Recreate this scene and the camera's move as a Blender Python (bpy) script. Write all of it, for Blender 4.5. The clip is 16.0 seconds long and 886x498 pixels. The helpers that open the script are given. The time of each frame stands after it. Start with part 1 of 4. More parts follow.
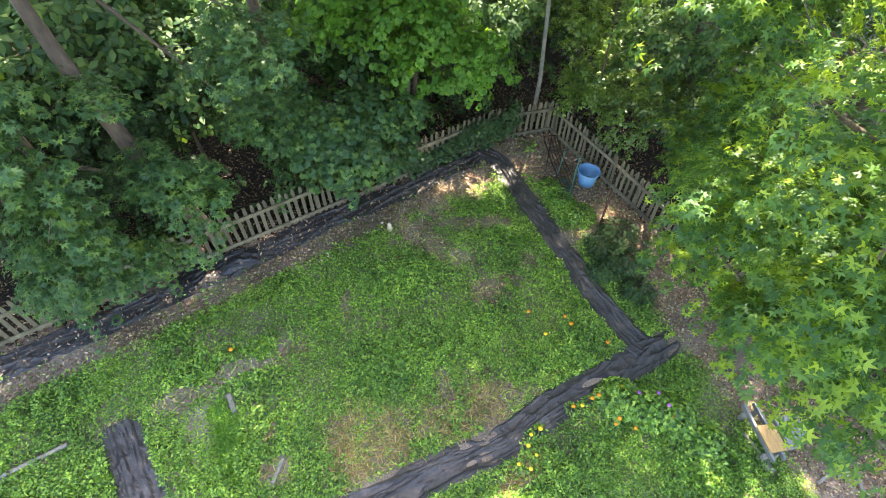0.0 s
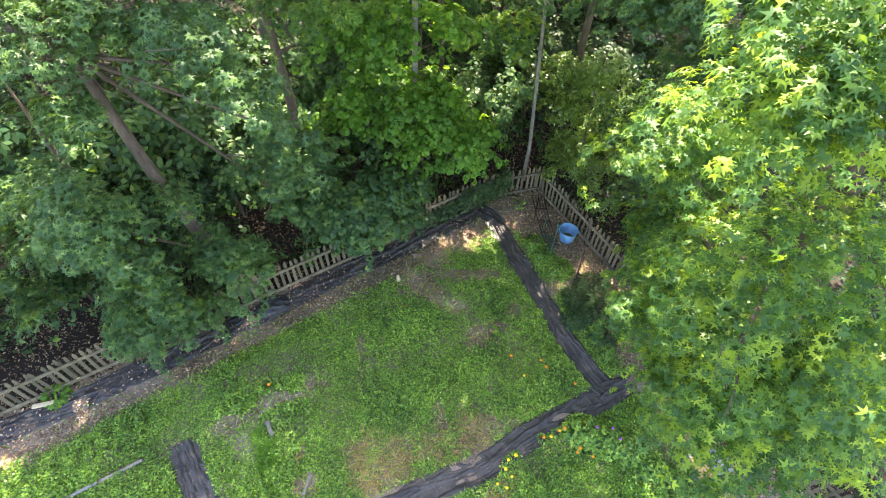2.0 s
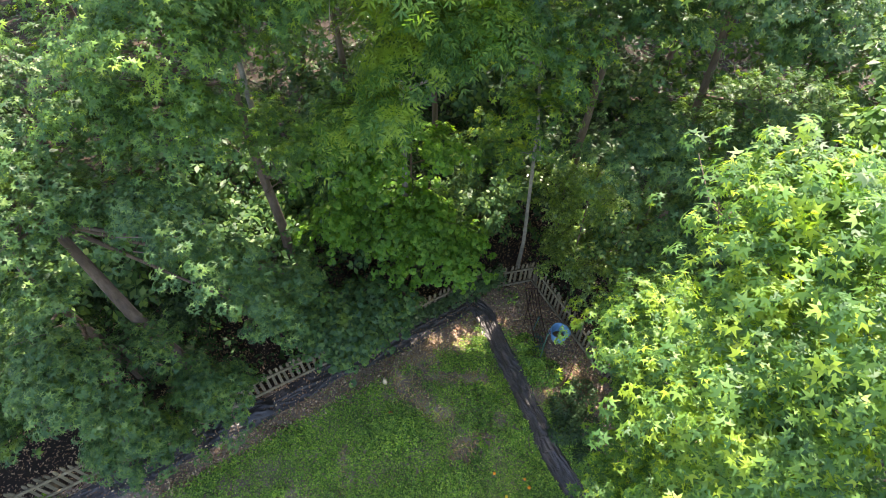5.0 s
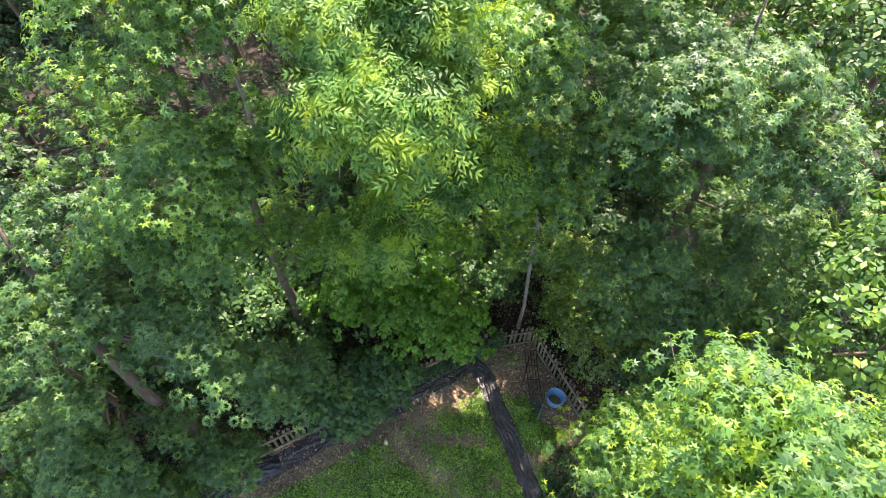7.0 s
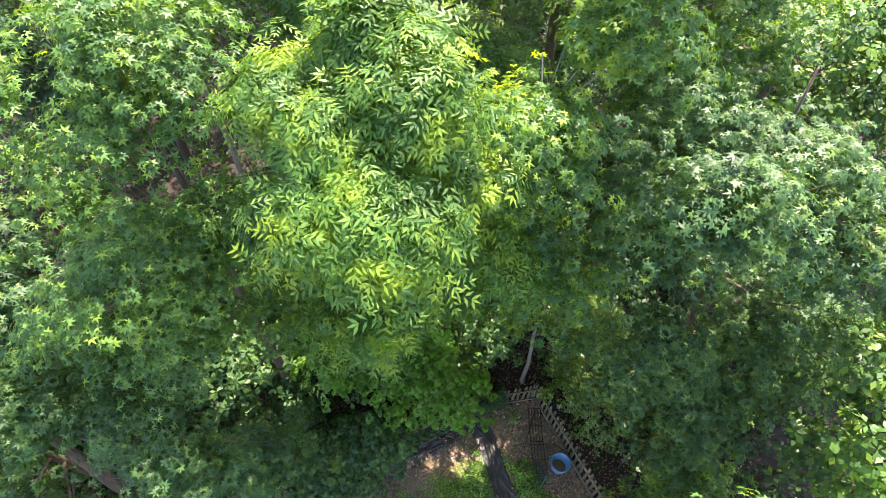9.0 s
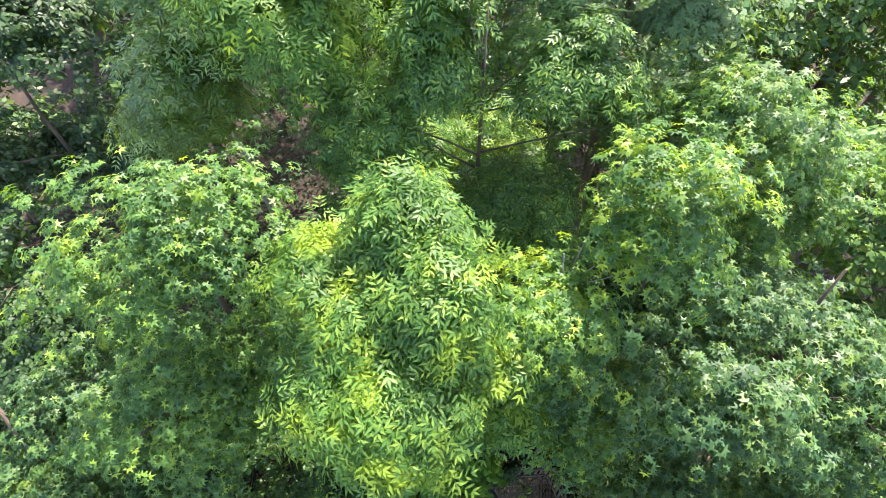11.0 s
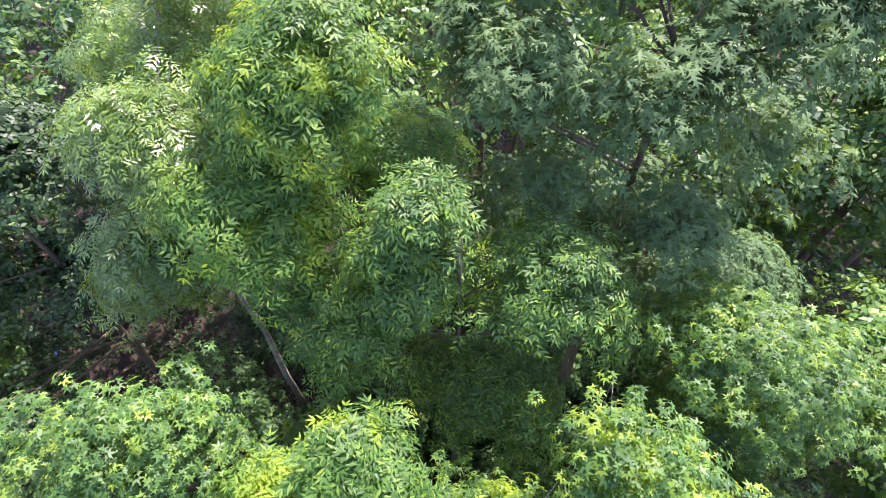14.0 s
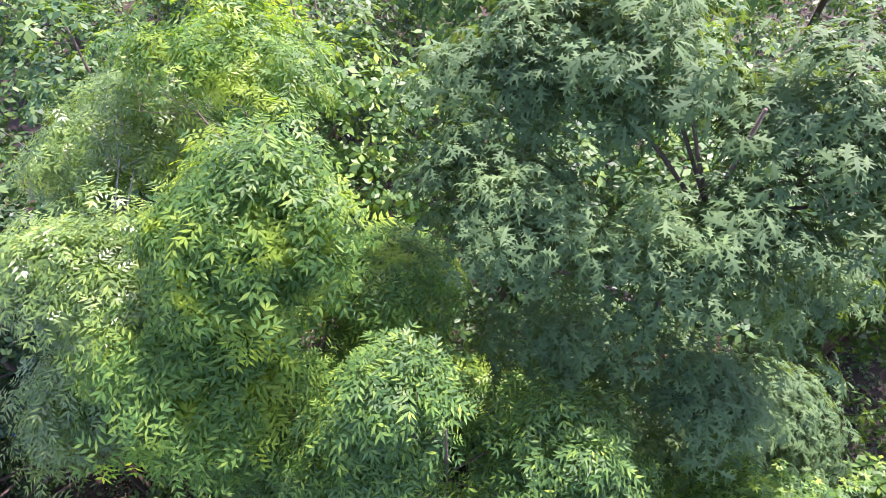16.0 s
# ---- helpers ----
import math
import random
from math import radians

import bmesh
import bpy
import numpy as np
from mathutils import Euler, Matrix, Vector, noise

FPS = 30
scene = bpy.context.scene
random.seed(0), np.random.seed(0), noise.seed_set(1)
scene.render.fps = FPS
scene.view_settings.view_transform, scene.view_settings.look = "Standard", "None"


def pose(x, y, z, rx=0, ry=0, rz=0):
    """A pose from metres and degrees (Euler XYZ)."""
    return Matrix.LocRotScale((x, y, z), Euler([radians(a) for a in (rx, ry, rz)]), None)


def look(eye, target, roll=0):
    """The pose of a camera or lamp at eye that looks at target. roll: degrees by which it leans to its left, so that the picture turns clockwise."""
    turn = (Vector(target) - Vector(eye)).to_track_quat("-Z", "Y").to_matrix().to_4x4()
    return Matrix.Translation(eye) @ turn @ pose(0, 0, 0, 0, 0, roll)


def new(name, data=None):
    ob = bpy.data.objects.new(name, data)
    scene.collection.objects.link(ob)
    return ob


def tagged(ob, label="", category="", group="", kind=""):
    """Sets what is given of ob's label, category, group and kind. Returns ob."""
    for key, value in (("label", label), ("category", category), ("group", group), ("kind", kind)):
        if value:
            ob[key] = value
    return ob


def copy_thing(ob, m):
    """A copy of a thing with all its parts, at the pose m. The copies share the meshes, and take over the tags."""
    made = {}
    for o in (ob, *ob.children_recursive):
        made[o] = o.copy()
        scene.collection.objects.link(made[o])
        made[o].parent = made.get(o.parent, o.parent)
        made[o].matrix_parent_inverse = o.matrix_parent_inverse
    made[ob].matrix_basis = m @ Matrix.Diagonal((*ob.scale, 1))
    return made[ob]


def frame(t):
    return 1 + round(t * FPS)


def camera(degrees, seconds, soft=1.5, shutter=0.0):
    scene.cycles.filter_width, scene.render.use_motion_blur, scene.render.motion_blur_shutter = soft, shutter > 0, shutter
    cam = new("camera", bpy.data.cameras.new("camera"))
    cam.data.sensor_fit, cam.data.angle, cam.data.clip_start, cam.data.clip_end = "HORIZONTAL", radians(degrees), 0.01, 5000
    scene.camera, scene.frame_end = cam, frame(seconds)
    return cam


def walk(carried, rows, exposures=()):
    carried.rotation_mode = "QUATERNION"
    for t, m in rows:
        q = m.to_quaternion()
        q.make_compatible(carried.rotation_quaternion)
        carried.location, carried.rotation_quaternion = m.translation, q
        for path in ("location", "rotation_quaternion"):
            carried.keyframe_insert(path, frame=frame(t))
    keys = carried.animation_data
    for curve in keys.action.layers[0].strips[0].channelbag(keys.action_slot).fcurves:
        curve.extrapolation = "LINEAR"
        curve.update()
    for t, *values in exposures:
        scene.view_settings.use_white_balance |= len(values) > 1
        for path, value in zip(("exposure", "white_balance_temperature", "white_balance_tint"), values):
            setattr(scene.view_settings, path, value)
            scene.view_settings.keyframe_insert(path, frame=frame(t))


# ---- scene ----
cam = camera(78.8, 16.0, soft=0.85)
METRES, EYE, TILT, LEAN, TURN = 18.0, 9.22, -52.0, 0.0, 0.0
ROWS = [
    (0.0, 0.0, 0.0, 0.0, 0.0, 0.0, -0.0),
    (0.5, 0.0017, -0.0053, 0.0035, 0.04, -0.13, -0.14),
    (1.0, 0.0042, -0.0218, 0.012, 0.37, -0.27, -0.55),
    (1.5, 0.0077, -0.0714, 0.0418, 0.49, -0.33, -0.81),
    (2.0, 0.0078, -0.126, 0.0756, 0.62, -0.35, -1.13),
    (2.5, 0.0054, -0.1657, 0.0981, 0.69, -0.43, -1.35),
    (3.0, 0.0097, -0.1725, 0.1114, 0.82, -0.5, -1.56),
    (5.5, 0.0368, -0.1047, 0.2633, 1.98, -0.34, -3.03),
    (6.0, 0.0379, -0.1067, 0.2959, 2.22, -0.42, -3.4),
    (6.5, 0.0389, -0.1372, 0.3225, 2.75, -0.57, -4.08),
    (7.0, 0.0394, -0.151, 0.3343, 2.93, -0.63, -4.4),
    (7.5, 0.0401, -0.1466, 0.3463, 3.13, -0.66, -4.74),
    (8.0, 0.0413, -0.1352, 0.3632, 3.33, -0.65, -5.03),
    (8.5, 0.0413, -0.1186, 0.3847, 3.52, -0.59, -5.32),
    (9.0, 0.0394, -0.0975, 0.4123, 3.68, -0.55, -5.56),
    (9.5, 0.0366, -0.0751, 0.4469, 3.93, -0.48, -5.89),
    (10.0, 0.036, -0.077, 0.4805, 5.37, -0.85, -7.6),
    (12.5, 0.044, -0.1499, 0.593, 10.06, -1.75, -13.62),
    (13.0, 0.0446, -0.1334, 0.6204, 10.36, -1.8, -14.0),
    (13.5, 0.0432, -0.1128, 0.6524, 10.57, -1.78, -14.36),
    (14.0, 0.0384, -0.0888, 0.6894, 10.76, -1.85, -14.59),
    (14.5, 0.0292, -0.0636, 0.7309, 11.05, -1.96, -14.92),
    (15.0, 0.0227, -0.045, 0.7627, 11.29, -2.07, -15.21),
    (15.5, 0.0209, -0.0364, 0.771, 11.44, -2.19, -15.45),
    (16.0, 0.0201, -0.0334, 0.768, 11.61, 1.86, -15.74),
]
walk(cam, [(t, pose(0, 0, EYE, TILT, LEAN, TURN) @ pose(METRES * x, METRES * y, METRES * z, 90 + pitch, roll, yaw)) for t, x, y, z, yaw, pitch, roll in ROWS],
     [(0.0, 3.15, 7600, 12), (3.0, 2.95, 7500, 16), (5.5, 2.44, 7300, 17), (10.0, 2.56, 7000, 17), (12.5, 2.05, 6550, 26), (16.0, 2.06, 6300, 39)])


def ground_z(x, y=0.0):
    """The yard falls gently to the east."""
    return -0.064 * x


# ---- world, sun ----
SUN_AZ, SUN_EL = radians(13), radians(56)      # clockwise from +y, and height
world = bpy.data.worlds.new("world")
scene.world = world
world.use_nodes = True
wn = world.node_tree.nodes
sky = wn.new("ShaderNodeTexSky")
sky.sky_type = "NISHITA"
sky.sun_disc = False
sky.sun_elevation, sky.sun_rotation = SUN_EL, SUN_AZ
sky.air_density, sky.dust_density = 1.0, 1.5
wn["Background"].inputs["Strength"].default_value = 0.15
world.node_tree.links.new(sky.outputs["Color"], wn["Background"].inputs["Color"])
sun = new("sun", bpy.data.lights.new("sun", "SUN"))
sun.data.energy, sun.data.angle, sun.data.color = 4.0, radians(0.6), (1.0, 0.95, 0.86)
SUN_WAY = Vector((math.sin(SUN_AZ) * math.cos(SUN_EL), math.cos(SUN_AZ) * math.cos(SUN_EL), math.sin(SUN_EL)))
sun.matrix_world = look(SUN_WAY * 60, (0, 0, 0))


# ---- materials ----
def shader(name):
    m = bpy.data.materials.new(name)
    m.use_nodes = True
    return m, m.node_tree.nodes, m.node_tree.links, m.node_tree.nodes["Principled BSDF"]


def ramp(nodes, links, value, stops):
    r = nodes.new("ShaderNodeValToRGB")
    while len(r.color_ramp.elements) < len(stops):
        r.color_ramp.elements.new(0.5)
    for e, (at, c) in zip(r.color_ramp.elements, stops):
        e.position, e.color = at, (*c, 1)
    links.new(value, r.inputs[0])
    return r.outputs[0]


def noise_at(nodes, links, scale, detail=4.0, rough=0.6, stretch=None):
    n = nodes.new("ShaderNodeTexNoise")
    n.inputs["Scale"].default_value, n.inputs["Detail"].default_value, n.inputs["Roughness"].default_value = scale, detail, rough
    co = nodes.new("ShaderNodeTexCoord")
    if stretch:
        mp = nodes.new("ShaderNodeMapping")
        mp.inputs["Scale"].default_value = stretch
        links.new(co.outputs["Object"], mp.inputs[0])
        links.new(mp.outputs[0], n.inputs["Vector"])
    else:
        links.new(co.outputs["Object"], n.inputs["Vector"])
    return n.outputs["Fac"]


def blend(nodes, links, fac, a, b, how="MIX"):
    mx = nodes.new("ShaderNodeMix")
    mx.data_type, mx.blend_type = "RGBA", how
    for socket, v in ((mx.inputs[0], fac), (mx.inputs[6], a), (mx.inputs[7], b)):
        if isinstance(v, (int, float)):
            socket.default_value = v
        elif isinstance(v, tuple):
            socket.default_value = (*v, 1)
        else:
            links.new(v, socket)
    return mx.outputs[2]


def leaf_material(name, stops, clear=0.35, rough=0.5, gloss=0.32, clump=0.9, tips=0.0, reach=0.62):
    """Leaf: colour varied from leaf to leaf and from bough to bough, part of the light passing through."""
    m, nodes, links, bsdf = shader(name)
    geo = nodes.new("ShaderNodeNewGeometry")
    one = ramp(nodes, links, geo.outputs["Random Per Island"], stops)
    big = ramp(nodes, links, noise_at(nodes, links, clump, 2.0), [(0.3, (0.62, 0.70, 0.66)), (0.7, (1.25, 1.2, 1.0))])
    col = blend(nodes, links, 1.0, one, big, "MULTIPLY")
    if tips:      # yellow-green clumps: young shoots, and sunlit leaves put into the colour
        young = ramp(nodes, links, noise_at(nodes, links, 1.5, 3.0), [(reach, (0, 0, 0)), (reach + 0.08, (tips, tips, tips))])
        col = blend(nodes, links, young, col, (0.20, 0.30, 0.035))
    links.new(col, bsdf.inputs["Base Color"])
    bsdf.inputs["Roughness"].default_value = rough
    bsdf.inputs["Specular IOR Level"].default_value = gloss
    thin = nodes.new("ShaderNodeBsdfTranslucent")
    warm = blend(nodes, links, 1.0, col, (2.7, 2.3, 0.55), "MULTIPLY")
    links.new(warm, thin.inputs["Color"])
    mx = nodes.new("ShaderNodeMixShader")
    mx.inputs[0].default_value = clear
    links.new(bsdf.outputs[0], mx.inputs[1])
    links.new(thin.outputs[0], mx.inputs[2])
    links.new(mx.outputs[0], nodes["Material Output"].inputs["Surface"])
    return m


def plain_material(name, stops, scale=6.0, rough=0.8, metal=0.0, bump=0.3, bump_scale=40.0, stretch=None, per_piece=0.0, clear_coat=0.0, grain=0.5):
    """Surface with stains at one scale, grain and relief at a finer one."""
    m, nodes, links, bsdf = shader(name)
    col = ramp(nodes, links, noise_at(nodes, links, scale, 5.0, 0.65, stretch), stops)
    fine = noise_at(nodes, links, bump_scale, 3.0, 0.7, stretch)
    col = blend(nodes, links, grain, col, ramp(nodes, links, fine, [(0.3, (0.5, 0.5, 0.5)), (0.7, (1.4, 1.4, 1.4))]), "MULTIPLY")
    if per_piece:
        info = nodes.new("ShaderNodeObjectInfo")
        col = blend(nodes, links, per_piece, col, ramp(nodes, links, info.outputs["Random"], [(0.0, (0.45, 0.45, 0.43)), (1.0, (1.5, 1.45, 1.35))]), "MULTIPLY")
    links.new(col, bsdf.inputs["Base Color"])
    bsdf.inputs["Roughness"].default_value, bsdf.inputs["Metallic"].default_value = rough, metal
    bsdf.inputs["Coat Weight"].default_value = clear_coat
    b = nodes.new("ShaderNodeBump")
    b.inputs["Strength"].default_value, b.inputs["Distance"].default_value = bump, 0.02
    links.new(fine, b.inputs["Height"])
    links.new(b.outputs[0], bsdf.inputs["Normal"])
    return m


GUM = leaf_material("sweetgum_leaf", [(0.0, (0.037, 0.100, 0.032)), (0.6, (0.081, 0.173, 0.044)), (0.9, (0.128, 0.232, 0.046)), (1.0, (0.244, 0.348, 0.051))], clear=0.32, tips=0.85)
# yellower copy of the sweetgum leaf: sunlight put into the leaf colour
GUM_SUN = leaf_material("sweetgum_leaf_sunlit", [(0.0, (0.037, 0.102, 0.041)), (0.55, (0.081, 0.177, 0.051)), (0.88, (0.140, 0.250, 0.049)), (1.0, (0.293, 0.390, 0.055))], clear=0.44, tips=1.0, reach=0.555)
# darker copy of the sweetgum leaf: woodland shade put into its colour
GUM_SHADE = leaf_material("sweetgum_leaf_shaded", [(0.0, (0.024, 0.073, 0.031)), (0.6, (0.058, 0.129, 0.044)), (1.0, (0.121, 0.203, 0.053))], clear=0.28, tips=0.45)
ASH = leaf_material("ash_leaf", [(0.0, (0.041, 0.110, 0.029)), (0.6, (0.079, 0.175, 0.041)), (1.0, (0.168, 0.270, 0.054))], clear=0.40, rough=0.5, gloss=0.28, tips=0.9, reach=0.53)
MAPLE = leaf_material("maple_leaf", [(0.0, (0.059, 0.155, 0.024)), (0.6, (0.094, 0.222, 0.032)), (1.0, (0.161, 0.295, 0.043))], clear=0.40, rough=0.5)
OAK = leaf_material("oak_leaf", [(0.0, (0.060, 0.115, 0.053)), (0.6, (0.082, 0.146, 0.066)), (1.0, (0.110, 0.180, 0.079))], clear=0.26, rough=0.62, gloss=0.15)
# pale glossy leaf, its colour lightened further to stand for sunshine
PRIVET = leaf_material("privet_leaf_sunlit", [(0.0, (0.075, 0.144, 0.037)), (0.6, (0.125, 0.213, 0.053)), (1.0, (0.213, 0.312, 0.069))], clear=0.35, rough=0.32, gloss=0.6)
# dark green leaf, darkened further: understory shade put into the colour
IVY = leaf_material("ivy_leaf_shaded", [(0.0, (0.016, 0.044, 0.018)), (0.6, (0.030, 0.072, 0.024)), (1.0, (0.055, 0.105, 0.032))], clear=0.2)
WEED = leaf_material("weed_leaf", [(0.0, (0.020, 0.066, 0.010)), (0.45, (0.108, 0.235, 0.034)), (0.85, (0.235, 0.395, 0.064)), (1.0, (0.38, 0.51, 0.10))], clear=0.18, rough=0.45, gloss=0.42, clump=1.1)
DRY = leaf_material("dry_grass", [(0.0, (0.15, 0.10, 0.045)), (0.6, (0.32, 0.23, 0.11)), (1.0, (0.46, 0.37, 0.20))], clear=0.15, rough=0.7, gloss=0.2)
LITTER = leaf_material("leaf_litter", [(0.0, (0.109, 0.063, 0.048)), (0.55, (0.287, 0.178, 0.136)), (0.9, (0.460, 0.322, 0.253)), (1.0, (0.690, 0.552, 0.437))], clear=0.1, rough=0.75, gloss=0.2)
BARK = plain_material("bark", [(0.3, (0.060, 0.042, 0.030)), (0.7, (0.155, 0.112, 0.082))], 5.0, 0.9, 0, 0.9, 22.0, (1, 1, 0.25))
TWIG = plain_material("pale_bark", [(0.3, (0.16, 0.14, 0.12)), (0.7, (0.32, 0.29, 0.25))], 8.0, 0.85)
# brown litter soil, made darker to carry the shade of the wood
SOIL = plain_material("forest_floor_shaded", [(0.25, (0.014, 0.009, 0.006)), (0.55, (0.032, 0.020, 0.013)), (0.8, (0.065, 0.042, 0.028))], 1.3, 0.95, 0, 0.8, 26.0)
LAWN = plain_material("thin_lawn_soil", [(0.28, (0.11, 0.080, 0.056)), (0.5, (0.21, 0.155, 0.118)), (0.75, (0.34, 0.275, 0.22))], 1.1, 0.95, 0, 1.0, 34.0, grain=0.95)
FABRIC = plain_material("black_landscape_fabric", [(0.3, (0.020, 0.018, 0.018)), (0.55, (0.044, 0.039, 0.040)), (0.78, (0.15, 0.12, 0.10))], 3.6, 0.42, 0, 0.35, 40.0, grain=0.8)
PICKET = plain_material("weathered_wood", [(0.3, (0.068, 0.060, 0.036)), (0.55, (0.14, 0.118, 0.082)), (0.8, (0.235, 0.205, 0.155))], 3.0, 0.9, 0, 0.5, 45.0, (1, 1, 0.2), per_piece=0.6)

# ---- mesh helpers ----
def weld(template):
    """Merge equal corners, so that one leaf is one island."""
    keep, index, seen = [], [], {}
    for v in template[0]:
        key = tuple(round(c, 3) for c in v)
        if key not in seen:
            seen[key] = len(keep)
            keep.append(v)
        index.append(seen[key])
    return keep, [tuple(index[i] for i in f) for f in template[1]]


def lobed(n, wide):
    v, f = [], []
    for k in range(n):
        a = radians(-112 + 224 / (n - 1) * k)
        d = radians(224 / (n - 1) / 2)
        t = 0.60 if k == n // 2 else 0.52
        v += [(0, 0, 0), (wide * math.cos(a - d), wide * math.sin(a - d), 0.03), (t * math.cos(a), t * math.sin(a), -0.05), (wide * math.cos(a + d), wide * math.sin(a + d), 0.03)]
        f.append((4 * k, 4 * k + 1, 4 * k + 2, 4 * k + 3))
    return weld((v, f))


STAR = lobed(5, 0.21)
STAR = (STAR[0], [f if 0 < k < 4 else f[1:] for k, f in enumerate(STAR[1])])    # the two small lobes at the stalk are single points
BROAD = lobed(5, 0.36)


def oak_leaf():
    """Narrow blade with three pairs of pointed lobes, deep bays between them, and a pointed end."""
    v = [(0, 0, 0), (0.22, 0.05, 0.015), (0.22, -0.05, 0.015), (0.50, 0.075, 0.02), (0.50, -0.075, 0.02), (0.74, 0.06, 0.01), (0.74, -0.06, 0.01), (1.0, 0, -0.09)]
    f = [(0, 2, 1), (1, 2, 4, 3), (3, 4, 6, 5), (5, 6, 7)]
    for at, reach, ahead in ((0.26, 0.24, 0.10), (0.46, 0.36, 0.15), (0.68, 0.27, 0.16)):
        for sg in (1, -1):
            i = len(v)
            v += [(at - 0.05, 0.05 * sg, 0.015), (at + ahead * 0.5, reach * 0.62 * sg, 0.0), (at + ahead, reach * sg, -0.05), (at + 0.10, 0.06 * sg, 0.015)]
            f.append((i, i + 3, i + 2, i + 1) if sg > 0 else (i, i + 1, i + 2, i + 3))
    return v, f


def pinnate(pairs, length, width, slant):
    """Leaflets in pairs along a stalk, one at the tip, each a narrow pointed blade."""
    v, f = [], []
    for k in range(2 * pairs + 1):
        at = 0.20 + 0.58 * (k // 2) / max(pairs - 1, 1) if k < 2 * pairs else 0.76
        ang = radians(slant) * ((1, -1)[k % 2] if k < 2 * pairs else 0)
        c, sn = math.cos(ang), math.sin(ang)
        i = len(v)
        for u, w, z in ((0, 0, 0.01), (0.42, -width, 0.005), (1.0, 0, -0.02), (0.42, width, 0.005)):
            v.append((at + length * (u * c) - w * sn, length * u * sn + w * c, z))
        f.append((i, i + 1, i + 2, i + 3))
    return v, f


OAK_LEAF = oak_leaf()
PINNATE = pinnate(3, 0.44, 0.056, 46)
SIMPLE = ([(0, 0, 0), (0.5, -0.25, 0.03), (1, 0, -0.06), (0.5, 0.25, 0.03)], [(0, 1, 2, 3)])
OVAL = ([(0, 0, 0), (0.30, -0.25, 0.03), (0.72, -0.20, 0.01), (1, 0, -0.08), (0.72, 0.20, 0.01), (0.30, 0.25, 0.03)], [(0, 1, 2, 3, 4, 5)])
BLADE = ([(0, -0.045, 0), (0.6, -0.03, 0.25), (1.0, 0, 0.18), (0.6, 0.03, 0.25), (0, 0.045, 0)], [(0, 1, 2, 3, 4)])


def unit(v):
    return v / np.maximum(np.linalg.norm(v, axis=1, keepdims=True), 1e-9)


def leaf_mesh(name, template, place, normal, way, size, material):
    """One mesh of many leaves: the template set at each place with its normal, direction and size."""
    tv, tf = np.array(template[0], float), template[1]
    n, k = len(place), len(tv)
    Z = unit(normal)
    X = unit(way - Z * np.sum(way * Z, axis=1, keepdims=True))
    Y = np.cross(Z, X)
    size = np.asarray(size).reshape(-1, 1, 1)
    co = place[:, None, :] + size * (tv[None, :, 0:1] * X[:, None, :] + tv[None, :, 1:2] * Y[:, None, :] + tv[None, :, 2:3] * Z[:, None, :])
    loops = np.concatenate([np.array(f) for f in tf])
    lens = np.array([len(f) for f in tf])
    starts = np.concatenate([[0], np.cumsum(lens)[:-1]])
    me = bpy.data.meshes.new(name)
    me.vertices.add(n * k)
    me.vertices.foreach_set("co", co.astype(np.float32).ravel())
    me.loops.add(n * len(loops))
    me.loops.foreach_set("vertex_index", (loops[None, :] + k * np.arange(n)[:, None]).astype(np.int32).ravel())
    me.polygons.add(n * len(tf))
    me.polygons.foreach_set("loop_start", (starts[None, :] + len(loops) * np.arange(n)[:, None]).astype(np.int32).ravel())
    me.update(calc_edges=True)
    me.materials.append(material)
    return me


def part(name, data, material=None, parent=None, label=""):
    """Link a bmesh or mesh as one object, under a thing where one is given."""
    if isinstance(data, bmesh.types.BMesh):
        me = bpy.data.meshes.new(name)
        data.to_mesh(me)
        data.free()
    else:
        me = data
    if material and not me.materials:
        me.materials.append(material)
    ob = new(name, me)
    ob.parent = parent
    if label:
        ob["label"] = label
    return ob


def tube(bm, points, radii, sides=7):
    """A tapered tube along points."""
    rings = []
    pts = [Vector(p) for p in points]
    for i, p in enumerate(pts):
        d = (pts[min(i + 1, len(pts) - 1)] - pts[max(i - 1, 0)]).normalized()
        a = d.orthogonal().normalized()
        b = d.cross(a)
        rings.append([bm.verts.new(p + (a * math.cos(2 * math.pi * k / sides) + b * math.sin(2 * math.pi * k / sides)) * radii[i]) for k in range(sides)])
    for r0, r1 in zip(rings, rings[1:]):
        if len(r0) == sides:
            ds = min(range(sides), key=lambda s: sum((r0[k].co - r1[(k + s) % sides].co).length for k in range(sides)))
            r1[:] = r1[ds:] + r1[:ds]
            for k in range(sides):
                f = bm.faces.new((r0[k], r0[(k + 1) % sides], r1[(k + 1) % sides], r1[k]))
                f.smooth = True
    bm.faces.new(rings[0][::-1])
    bm.faces.new(rings[-1])


def box(bm, sx, sy, sz, m=None, bevel=0.0):
    """A box of that size, standing on its origin, with slightly rounded edges."""
    made = bmesh.ops.create_cube(bm, size=1.0, matrix=Matrix.Translation((0, 0, sz / 2)) @ Matrix.Diagonal((sx, sy, sz, 1)))["verts"]
    if bevel:
        edges = {e for v in made for e in v.link_edges}
        made = list({v for f in bmesh.ops.bevel(bm, geom=list(edges), offset=bevel, segments=1, affect="EDGES")["faces"] for v in f.verts} | {v for v in made if v.is_valid})
    if m:
        bmesh.ops.transform(bm, matrix=m, verts=made)
    return made


def empty(name, place=(0, 0, 0)):
    ob = new(name)
    ob.empty_display_size = 0.2
    ob.location = place
    return ob


